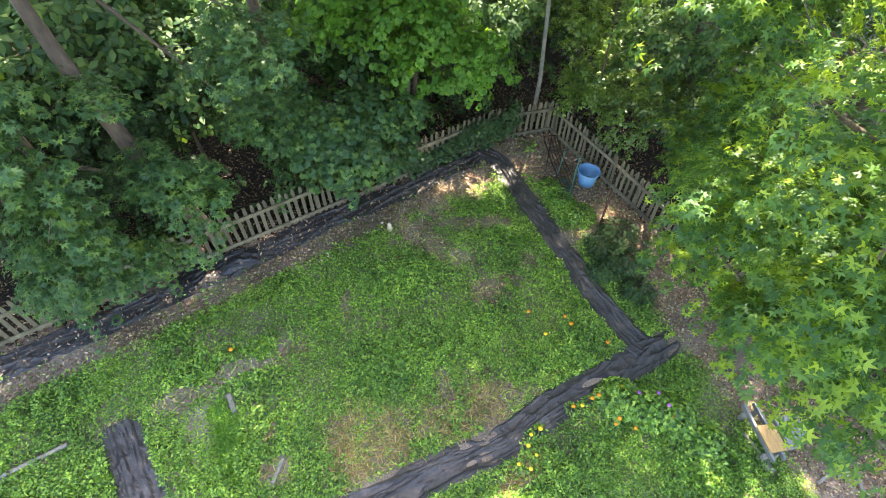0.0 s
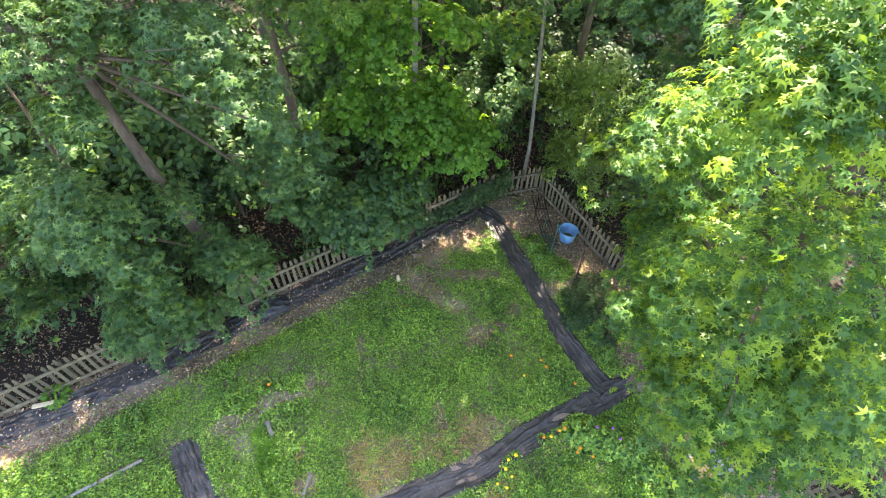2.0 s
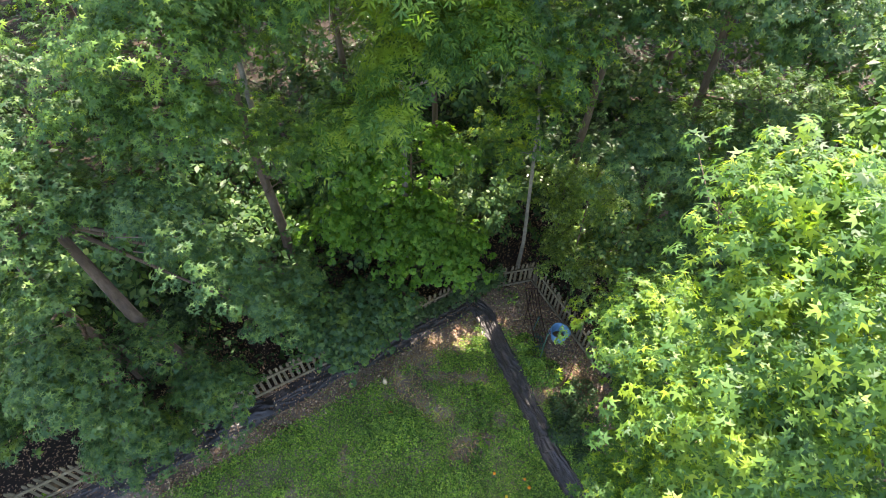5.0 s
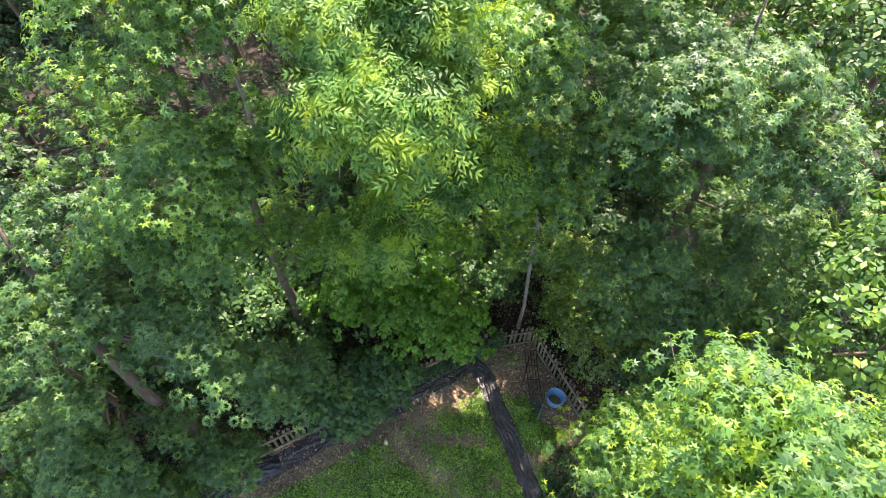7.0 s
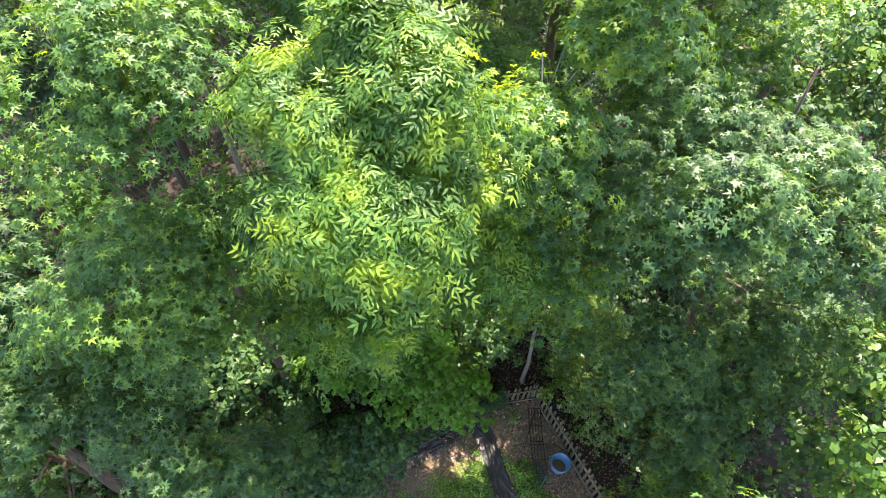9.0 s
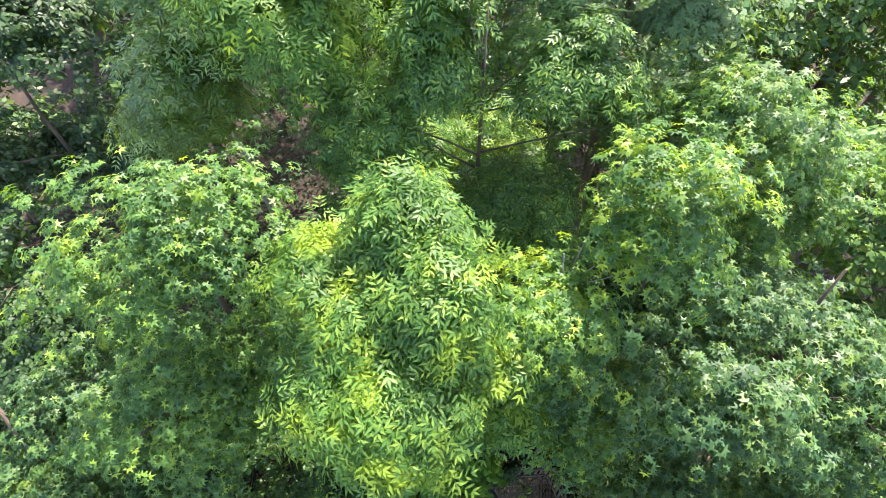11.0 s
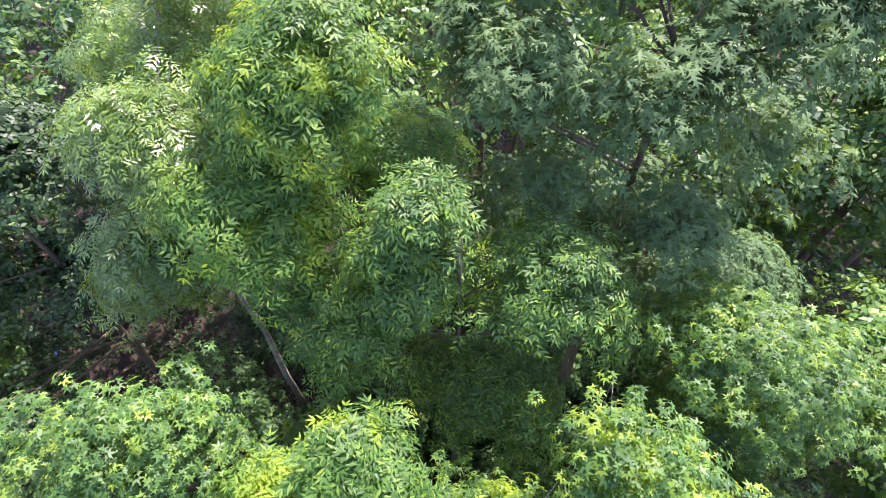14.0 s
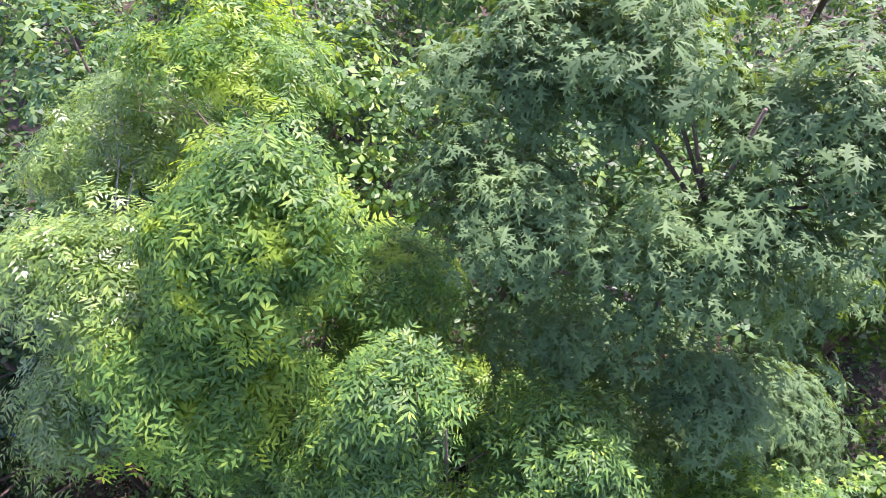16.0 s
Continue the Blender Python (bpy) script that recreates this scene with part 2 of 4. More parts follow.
# ---- trees ----
def crown_points(rng, lobes, boughs, per, spread, up=0.8, flat=0.42, gaps=2.5, whorl=6, stalk=0.06):
    """Bough centres over the lobes of a crown, and the leaves of each bough: places, normals and directions."""
    share = np.array([l[6] for l in lobes], float)
    many = int(boughs * gaps)
    pick = rng.choice(len(lobes), many, p=share / share.sum())
    L = np.array([l[:6] for l in lobes], float)[pick]
    d = rng.normal(size=(many, 3))
    d[:, 2] = np.where(d[:, 2] < -0.25, -d[:, 2], d[:, 2])
    d = unit(d)
    rad = rng.uniform(0.35, 1.0, (many, 1)) ** 0.6
    centre = L[:, :3] + d * rad * L[:, 3:]
    out = unit(d * L[:, 3:])
    # keep the boughs in the denser half of a random field, so that the crown has lumps and gaps
    field = np.zeros(many)
    for _ in range(8):
        w = unit(rng.normal(size=(1, 3)))[0] * rng.uniform(1.6, 4.2)
        field += np.sin(centre @ w + rng.uniform(0, 6.28))
    best = np.argsort(-(field + rng.normal(0, 1.3, many)))[:boughs]
    centre, out = centre[best] + out[best] * (0.20 * np.clip(field[best, None] - 1.0, -1.5, 3.0)), out[best]
    # each bough is a spray of shoots; twig tips stand along them, and each tip bears a whorl of leaves
    tips = max(per // whorl, 2)
    n = boughs * tips
    o = np.repeat(out, tips, 0)
    big = np.repeat(rng.uniform(0.55, 1.5, (boughs, 1)), tips, 0) * spread
    shoots = 7
    sa = rng.uniform(0, 2 * math.pi, (boughs, shoots))
    sl = rng.uniform(0.45, 1.35, (boughs, shoots))
    lift = rng.normal(0.05, 0.30, (boughs, shoots))
    row = np.repeat(np.arange(boughs), tips)
    which = rng.integers(0, shoots, n)
    ang = sa[row, which][:, None] + rng.normal(0, 0.10, (n, 1))
    r = rng.uniform(0.10, 1, (n, 1)) ** 0.75
    off = np.concatenate([np.cos(ang), np.sin(ang), np.zeros((n, 1))], 1) * r * sl[row, which][:, None] * big
    tip = np.repeat(centre, tips, 0) + off + rng.normal(0, 0.05, (n, 3))
    tip[:, 2:] += big * (lift[row, which][:, None] * r - flat * r ** 2 + 0.15) - 0.35 * np.sum(off * o * (1, 1, 0), 1, keepdims=True)
    axis = unit(np.array([0, 0, up]) + 0.55 * o + 0.45 * off / np.maximum(big, 1e-6) + rng.normal(0, 0.22, (n, 3)))
    side = unit(np.cross(axis, rng.normal(size=(n, 3))))
    third = np.cross(axis, side)
    turn = (2 * math.pi / whorl * np.arange(whorl))[None, :] + rng.normal(0, 0.28, (n, whorl))
    droop = rng.normal(-0.20, 0.30, (n, whorl))[..., None]
    way = np.cos(turn)[..., None] * side[:, None] + np.sin(turn)[..., None] * third[:, None] + droop * axis[:, None]
    way[..., 2] -= 0.22
    way = unit(way.reshape(-1, 3)).reshape(n, whorl, 3)
    normal = axis[:, None] * 1.0 + 0.35 * way + rng.normal(0, 0.16, (n, whorl, 3))
    place = tip[:, None] + way * stalk * rng.uniform(0.5, 1.3, (n, whorl, 1)) + axis[:, None] * rng.normal(0, 0.025, (n, whorl, 1))
    place, normal, way = (v.reshape(-1, 3) for v in (place, normal, way))
    return centre, place, normal, way


def limb_path(rng, a, b, sag=0.0):
    a, b = np.array(a, float), np.array(b, float)
    mid = a * 0.5 + b * 0.5 + np.array([*(rng.normal(0, 0.12, 2)), sag * np.linalg.norm(b - a)])
    pts = []
    for s in (0, 0.3, 0.6, 0.85, 1.0):
        pts.append(tuple((1 - s) ** 2 * a + 2 * s * (1 - s) * mid + s * s * b))
    return pts


def tree(name, label, base, top, radius, lobes, template, material, size, boughs, per, seed, spread=0.75, bark=BARK, limbs=16, category="tree", group="", lean=None, low=0.35, gaps=1.6, whorl=6):
    rng = np.random.default_rng(seed)
    thing = tagged(empty(name, (base[0], base[1], ground_z(base[0]))), label, category, group)
    o = np.array(thing.location)
    b, t = np.array([0, 0, -0.15]), np.array(top, float) - o
    bm = bmesh.new()
    steps = [0, 0.03, 0.12, 0.3, 0.5, 0.7, 0.85, 1.0]
    wob = rng.normal(0, 0.06, (len(steps), 3)) * [[1, 1, 0]] * np.array(steps)[:, None] ** 0.5
    bend = np.array(lean if lean else (0, 0, 0), float)
    axis = [b + (t - b) * s + wob[i] + bend * 4 * s * (1 - s) for i, s in enumerate(steps)]
    tube(bm, [tuple(p) for p in axis], [radius * f for f in (1.5, 1.2, 1.0, 0.86, 0.68, 0.45, 0.28, 0.1)], 10)
    part("trunk", bm, bark, thing)
    centre, place, normal, way = crown_points(rng, [(l[0] - o[0], l[1] - o[1], l[2] - o[2], *l[3:]) for l in lobes], boughs, per, spread, gaps=gaps, whorl=whorl, stalk=size * (0.12 if template is PINNATE else 0.42 if template in (STAR, BROAD) else 0.15))
    hgt = t[2]
    order = rng.permutation(len(centre))[:limbs]
    for i in order:
        c = centre[i]
        s = min(max((c[2] - 0.55 * np.linalg.norm(c[:2])) / hgt, low), 0.92)
        k = np.interp(s, steps, range(len(steps)))
        j = int(k)
        start = axis[j] + (axis[min(j + 1, len(axis) - 1)] - axis[j]) * (k - j)
        r0 = radius * np.interp(s, (0, 0.5, 1), (0.5, 0.38, 0.12))
        bm = bmesh.new()
        path = limb_path(rng, start, c - np.array([0, 0, 0.12]))
        tube(bm, path, [r0, r0 * 0.8, r0 * 0.55, r0 * 0.35, r0 * 0.15], 6)
        for _ in range(3):      # side twigs near the end
            s0 = np.array(path[rng.integers(2, 4)])
            tube(bm, [tuple(s0), tuple(s0 + (c - s0) * 0.4 + rng.normal(0, 0.25, 3)), tuple(c + rng.normal(0, 0.5, 3) * spread)], [r0 * 0.3, r0 * 0.2, r0 * 0.08], 5)
        part("limb", bm, bark, thing)
    sz = size * rng.uniform(0.65, 1.2, len(place))
    part("crown", leaf_mesh("crown", template, place, normal, way, sz, material), None, thing)
    return thing


GUM_LABEL = "tall sweetgum tree with star-shaped green leaves"
# some lobes of S1, S2, S5, S10, S11, S14 are added to block sun
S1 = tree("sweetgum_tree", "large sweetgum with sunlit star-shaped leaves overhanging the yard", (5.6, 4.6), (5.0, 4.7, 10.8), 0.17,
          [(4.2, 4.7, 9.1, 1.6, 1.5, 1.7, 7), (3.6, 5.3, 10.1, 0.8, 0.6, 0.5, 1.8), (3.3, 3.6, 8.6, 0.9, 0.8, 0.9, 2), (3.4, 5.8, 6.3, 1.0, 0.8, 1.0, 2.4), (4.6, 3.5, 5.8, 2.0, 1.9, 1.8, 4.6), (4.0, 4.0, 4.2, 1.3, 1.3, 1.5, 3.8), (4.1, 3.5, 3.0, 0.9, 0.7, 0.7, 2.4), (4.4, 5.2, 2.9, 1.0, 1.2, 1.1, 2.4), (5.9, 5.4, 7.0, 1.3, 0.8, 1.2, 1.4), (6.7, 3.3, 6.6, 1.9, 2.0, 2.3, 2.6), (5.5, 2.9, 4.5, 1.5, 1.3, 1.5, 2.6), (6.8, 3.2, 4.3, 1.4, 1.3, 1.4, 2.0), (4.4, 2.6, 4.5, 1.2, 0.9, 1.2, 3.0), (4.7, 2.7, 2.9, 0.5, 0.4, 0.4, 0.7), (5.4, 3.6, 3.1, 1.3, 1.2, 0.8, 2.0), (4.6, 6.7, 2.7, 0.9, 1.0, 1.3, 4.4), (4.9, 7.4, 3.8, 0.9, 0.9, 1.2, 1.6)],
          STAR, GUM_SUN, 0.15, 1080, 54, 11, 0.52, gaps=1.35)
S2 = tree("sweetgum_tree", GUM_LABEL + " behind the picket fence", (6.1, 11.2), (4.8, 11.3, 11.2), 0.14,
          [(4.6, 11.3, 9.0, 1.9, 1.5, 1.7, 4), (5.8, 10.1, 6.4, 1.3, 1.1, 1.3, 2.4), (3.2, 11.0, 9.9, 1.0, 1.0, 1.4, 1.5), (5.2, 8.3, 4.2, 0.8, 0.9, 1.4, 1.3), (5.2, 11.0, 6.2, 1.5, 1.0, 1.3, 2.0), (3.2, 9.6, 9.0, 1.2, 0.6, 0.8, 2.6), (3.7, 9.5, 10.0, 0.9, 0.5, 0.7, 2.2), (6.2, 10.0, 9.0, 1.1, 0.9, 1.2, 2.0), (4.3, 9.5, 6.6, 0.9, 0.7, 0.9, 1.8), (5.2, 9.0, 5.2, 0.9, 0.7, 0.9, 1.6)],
          STAR, GUM_SHADE, 0.155, 500, 54, 12, 0.52, gaps=1.4, limbs=8, low=0.5)
S3 = tree("ash_tree", "slender ash with sunlit drooping compound leaves", (-1.0, 11.4), (-0.3, 9.5, 12.2), 0.09,
          [(-0.9, 9.0, 11.5, 0.6, 0.6, 0.7, 3), (-0.1, 9.1, 11.8, 0.5, 0.5, 0.6, 2.2), (-0.5, 8.5, 10.9, 0.7, 0.5, 0.6, 2.4), (0.3, 9.3, 10.8, 0.6, 0.6, 0.7, 2), (-1.5, 9.5, 11.5, 0.5, 0.5, 0.7, 2), (-0.7, 9.9, 11.6, 0.7, 0.5, 0.9, 2), (-1.2, 9.0, 10.2, 0.6, 0.5, 0.6, 1.6), (-0.6, 9.2, 9.2, 1.1, 0.7, 0.9, 2), (0.3, 9.2, 8.7, 1.1, 0.6, 0.8, 2), (-1.0, 8.8, 7.6, 0.7, 0.6, 0.7, 0.8)],
          PINNATE, ASH, 0.27, 290, 54, 13, 0.42, low=0.45, limbs=24, gaps=2.0, bark=TWIG)
S4 = tree("sweetgum_tree", GUM_LABEL + " leaning over the fence corner", (2.45, 11.8), (1.2, 10.2, 11.8), 0.055,
          [(1.2, 9.9, 10.8, 1.0, 0.9, 1.2, 3), (2.2, 10.7, 11.7, 0.8, 0.7, 1.1, 2.2), (1.4, 9.8, 8.6, 1.2, 0.9, 1.0, 2), (2.2, 10.4, 6.8, 1.1, 0.9, 1.2, 1.8), (1.6, 11.6, 4.6, 1.2, 0.8, 1.2, 1.2)],
          STAR, GUM_SUN, 0.15, 220, 60, 14, 0.48, bark=TWIG, low=0.5, lean=(0.35, 0.3, 0))
S5 = tree("sweetgum_tree", GUM_LABEL + " above the mossy fence", (-3.7, 9.9), (-3.4, 9.5, 12.3), 0.13,
          [(-3.5, 9.5, 11.1, 1.2, 1.0, 1.4, 4), (-3.5, 8.0, 8.1, 0.8, 0.5, 0.7, 1.8), (-4.8, 8.0, 8.4, 0.8, 0.6, 0.7, 1.8), (-3.8, 8.7, 9.1, 1.3, 1.0, 1.2, 4), (-2.1, 9.2, 9.6, 0.9, 0.7, 0.9, 2.2), (-5.0, 9.3, 9.1, 1.0, 0.9, 1.0, 2.0), (-2.1, 10.2, 8.7, 1.0, 1.0, 1.2, 1.4), (-2.9, 9.7, 6.4, 1.1, 0.8, 0.9, 1.6)],
          STAR, GUM, 0.14, 390, 54, 15, 0.48, gaps=1.4)
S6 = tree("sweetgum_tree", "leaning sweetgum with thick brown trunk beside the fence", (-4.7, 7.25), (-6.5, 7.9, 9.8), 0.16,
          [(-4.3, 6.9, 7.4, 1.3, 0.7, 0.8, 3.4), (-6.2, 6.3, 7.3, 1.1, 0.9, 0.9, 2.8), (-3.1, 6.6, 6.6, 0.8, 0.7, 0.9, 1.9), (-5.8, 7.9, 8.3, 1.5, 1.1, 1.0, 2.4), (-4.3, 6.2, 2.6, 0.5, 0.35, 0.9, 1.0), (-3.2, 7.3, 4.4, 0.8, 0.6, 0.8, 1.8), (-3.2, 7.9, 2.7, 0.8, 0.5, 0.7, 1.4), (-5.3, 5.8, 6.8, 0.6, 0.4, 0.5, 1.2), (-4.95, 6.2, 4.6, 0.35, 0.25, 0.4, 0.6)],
          STAR, GUM_SHADE, 0.14, 300, 54, 16, 0.46, lean=(0.35, -1.0, 0), limbs=6, low=0.72)
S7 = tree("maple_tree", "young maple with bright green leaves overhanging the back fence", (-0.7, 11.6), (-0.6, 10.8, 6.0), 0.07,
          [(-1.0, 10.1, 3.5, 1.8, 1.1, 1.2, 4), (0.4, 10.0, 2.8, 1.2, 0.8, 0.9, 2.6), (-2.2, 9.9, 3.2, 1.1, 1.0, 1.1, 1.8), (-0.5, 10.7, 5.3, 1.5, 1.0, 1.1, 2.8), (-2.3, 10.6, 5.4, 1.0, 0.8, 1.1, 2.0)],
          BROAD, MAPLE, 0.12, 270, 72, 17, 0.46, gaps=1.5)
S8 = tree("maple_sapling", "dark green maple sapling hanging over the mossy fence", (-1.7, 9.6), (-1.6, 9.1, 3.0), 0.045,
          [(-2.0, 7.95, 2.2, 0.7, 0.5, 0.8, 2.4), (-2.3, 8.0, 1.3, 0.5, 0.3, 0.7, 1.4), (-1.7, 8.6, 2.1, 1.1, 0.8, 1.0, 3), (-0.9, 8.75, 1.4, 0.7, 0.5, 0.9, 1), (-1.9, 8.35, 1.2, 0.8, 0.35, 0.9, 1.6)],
          BROAD, GUM_SHADE, 0.13, 150, 60, 18, 0.40, category="sapling", gaps=1.5)
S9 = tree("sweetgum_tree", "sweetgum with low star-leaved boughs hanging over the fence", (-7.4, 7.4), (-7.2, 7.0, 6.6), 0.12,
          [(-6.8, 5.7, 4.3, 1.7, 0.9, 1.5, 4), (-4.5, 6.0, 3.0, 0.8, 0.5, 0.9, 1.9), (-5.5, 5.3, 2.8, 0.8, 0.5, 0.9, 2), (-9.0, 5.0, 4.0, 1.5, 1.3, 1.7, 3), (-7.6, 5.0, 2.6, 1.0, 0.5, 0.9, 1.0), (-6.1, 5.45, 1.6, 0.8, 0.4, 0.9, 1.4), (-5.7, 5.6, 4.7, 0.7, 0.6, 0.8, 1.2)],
          STAR, GUM_SHADE, 0.15, 330, 54, 19, 0.42, gaps=1.7)
S10 = tree("oak_tree", "tall oak with large lobed dull green leaves", (2.2, 15.6), (1.6, 15.2, 15.6), 0.17,
           [(1.7, 14.4, 14.2, 1.1, 0.9, 1.2, 4), (-0.2, 14.6, 14.0, 0.9, 0.8, 1.2, 3.4), (-0.4, 15.6, 15.0, 1.0, 0.8, 0.8, 2.4), (2.5, 14.1, 12.5, 0.9, 0.6, 0.8, 1.6), (3.2, 15.7, 13.2, 0.7, 0.6, 0.6, 1.3), (2.5, 15.6, 15.0, 1.2, 1.0, 1.1, 3), (0.6, 15.8, 15.1, 1.4, 1.0, 1.0, 2.6), (1.2, 15.0, 11.4, 1.5, 1.1, 1.3, 1.6), (2.4, 14.4, 10.2, 1.2, 0.8, 1.1, 3.0), (0.7, 14.2, 12.9, 0.9, 0.6, 0.8, 1.4)],
           OAK_LEAF, OAK, 0.235, 410, 42, 20, 0.44, gaps=1.4, whorl=7)
S11 = tree("hickory_tree", "tall hickory with sunlit yellow-green compound leaves", (-2.8, 14.6), (-2.6, 14.0, 15.2), 0.11,
           [(-2.7, 13.5, 14.3, 0.8, 0.8, 1.0, 4), (-3.2, 12.7, 12.7, 0.7, 0.6, 0.9, 2), (-1.7, 14.4, 12.4, 1.0, 0.9, 1.3, 1.6), (-2.2, 14.6, 8.6, 1.6, 1.1, 1.3, 1.6), (-0.7, 15.2, 8.4, 1.3, 1.1, 1.3, 1.2), (-4.2, 15.5, 14.4, 1.3, 1.1, 1.2, 2.4)],
           PINNATE, ASH, 0.27, 290, 54, 21, 0.44, gaps=1.7)
# wears the lightened privet leaf so that its sprays look sunlit
S12 = tree("hickory_tree", "thin hickory with pale bare limbs among its leaves", (-5.2, 13.6), (-4.9, 13.0, 13.8), 0.10,
           [(-4.8, 12.9, 12.8, 1.0, 0.8, 1.2, 4), (-4.9, 12.0, 11.3, 0.9, 0.7, 1.0, 2.2), (-6.5, 15.3, 12.9, 1.3, 1.0, 1.2, 3)],
           PINNATE, PRIVET, 0.25, 200, 48, 22, 0.50, bark=TWIG, limbs=22)
S13 = tree("ash_tree", "slim ash with a narrow dull green crown", (-0.2, 13.2), (-0.2, 12.5, 13.4), 0.09,
           [(-0.9, 12.5, 12.5, 0.8, 0.7, 1.3, 3.4), (1.0, 12.8, 12.3, 1.0, 0.8, 1.3, 3), (0.2, 12.4, 9.8, 1.4, 0.9, 1.2, 1.8), (-1.9, 12.2, 11.0, 0.7, 0.6, 0.9, 1.6)],
           PINNATE, GUM, 0.25, 210, 54, 23, 0.42)
S14 = tree("sweetgum_tree", GUM_LABEL + " with a pale green top", (3.8, 13.6), (3.7, 12.9, 12.6), 0.12,
           [(3.8, 12.8, 11.9, 1.2, 0.8, 1.2, 4), (4.7, 13.0, 10.2, 1.2, 0.9, 1.6, 3.4), (4.75, 13.6, 7.4, 1.1, 1.0, 0.8, 1.6), (4.0, 13.3, 9.0, 0.8, 0.7, 0.8, 2)],
           STAR, GUM, 0.14, 290, 54, 24, 0.50, limbs=10, low=0.5)
S15 = tree("cherry_tree", "dark cherry tree with small glossy leaves", (-8.6, 12.4), (-8.7, 12.6, 11.6), 0.13,
           [(-8.9, 13.5, 11.2, 1.5, 1.1, 1.3, 3), (-8.7, 12.9, 8.6, 1.3, 1.0, 1.2, 2), (-9.8, 11.6, 8.8, 1.6, 1.4, 1.5, 2.4), (-8.6, 9.2, 7.0, 1.5, 1.2, 1.6, 1.8)],
           OVAL, IVY, 0.12, 210, 108, 25, 0.55)

S16 = tree("oak_tree", "oak crown in dull green leaf above the sunny shrubs", (4.6, 16.4), (4.1, 15.8, 10.4), 0.10,
           [(3.9, 15.5, 9.9, 1.4, 1.0, 0.9, 5)], OAK_LEAF, OAK, 0.22, 120, 42, 26, 0.48, gaps=1.2, limbs=6, whorl=7)
for i, (x, y, s) in enumerate([(3.95, 11.7, 5.4), (3.5, 12.4, 4.2), (4.5, 12.2, 2.5), (5.2, 10.9, 1.9), (3.7, 13.4, 2.9), (5.9, 12.6, 2.4), (3.6, 12.1, 1.8), (6.0, 9.7, 1.7), (4.4, 11.3, 1.5)]):
    tree("privet_shrub", "pale glossy-leaved privet shrub in patchy sun behind the fence", (x, y), (x, y, s - 0.064 * x), 0.03,
         [(x, y, s * 0.55 - 0.06 * x, 0.75, 0.75, s * 0.45, 3)], OVAL, PRIVET, 0.085, 44, 108, 50 + i, 0.36, limbs=7, category="shrub", group="privet shrubs behind the fence", low=0.1)

# woodland beyond, two kinds of tree set out again and again
far_a = tree("woodland_tree", "tall broadleaf tree in the wood behind the yard", (-9.5, 17.5), (-9.3, 17.3, 13.4), 0.16,
             [(-9.4, 17.2, 10.2, 2.9, 2.9, 3.2, 4), (-9.4, 17.2, 6.5, 2.6, 2.6, 2.4, 2)], SIMPLE, GUM_SHADE, 0.22, 150, 48, 31, 0.8, limbs=6, group="woodland trees")
far_b = tree("woodland_tree", "tall broadleaf tree in the wood behind the yard", (11.0, 18.8), (10.9, 18.6, 13.8), 0.16,
             [(10.9, 18.6, 10.6, 2.7, 2.7, 3.0, 4), (11.3, 18.3, 7.0, 2.5, 2.5, 2.2, 2)], SIMPLE, GUM, 0.22, 150, 48, 32, 0.8, limbs=6, group="woodland trees")
rng = np.random.default_rng(5)
# the copy at (2.6, 19.3) is an added tree that keeps sun off the yard
for i, (x, y, s) in enumerate([(-14, 20, 1.0), (-5.2, 18.2, 1.0), (-0.8, 18.6, 0.98), (8.0, 21.2, 1.0), (13.5, 20.5, 1.05), (-19, 24, 1.05), (-10.5, 24, 1.0), (-2.5, 24.0, 1.05), (6, 25, 1.0), (13, 27, 1.1),
                               (-27, 30, 1.1), (-17, 31, 1.1), (-7, 31, 1.1), (3, 32, 1.1), (12, 34, 1.15), (-24, 40, 1.3), (-12, 41, 1.3), (2, 42, 1.3),
                               (9.2, 9.8, 0.88), (8.0, 8.2, 0.74), (9.6, 14.0, 0.9), (-12.2, 9.6, 0.86), (-13.0, 14.6, 0.92), (13.5, 12.0, 0.9), (-16.5, 10.0, 0.9), (21, 28, 1.1), (-6.6, 21.2, 0.95), (0.8, 22.2, 0.95), (6.4, 21.4, 1.0), (9.5, 23.6, 1.0), (-14.5, 27, 1.05), (1.6, 27.6, 1.05), (-2.0, 36, 1.2), (8, 37, 1.2), (16, 32, 1.15), (-21, 35, 1.2), (-22, 19, 1.0), (-17, 15.5, 0.95), (17, 24, 1.05), (17, 17, 1.0), (27, 36, 1.2), (-6.2, 37.5, 1.2), (-10.5, 36.0, 1.2), (-33, 41, 1.3), (-24, 46, 1.3), (-13, 48, 1.3), (0, 50, 1.3), (13, 48, 1.3), (2.6, 19.3, 1.0), (7.4, 15.6, 0.8)]):
    src = (far_a, far_b)[i % 2]
    copy_thing(src, pose(x, y, ground_z(x), 0, 0, rng.uniform(0, 360)) @ Matrix.Diagonal((s, s, s * rng.uniform(0.94, 1.04), 1)))

# saplings and undergrowth below the tall trees
sap_a = tree("maple_sapling", "slender sapling in the shaded undergrowth", (-3.6, 10.6), (-3.5, 10.5, 3.6), 0.035,
             [(-3.6, 10.5, 2.5, 1.25, 1.25, 1.3, 3), (-3.6, 10.5, 1.1, 1.1, 1.1, 0.8, 1.2)], SIMPLE, GUM_SHADE, 0.15, 48, 90, 41, 0.5, limbs=8, category="sapling", group="undergrowth saplings")
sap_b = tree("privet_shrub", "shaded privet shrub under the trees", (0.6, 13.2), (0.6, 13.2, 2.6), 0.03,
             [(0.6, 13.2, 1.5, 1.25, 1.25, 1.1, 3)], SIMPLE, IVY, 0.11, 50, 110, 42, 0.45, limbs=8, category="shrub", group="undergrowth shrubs")
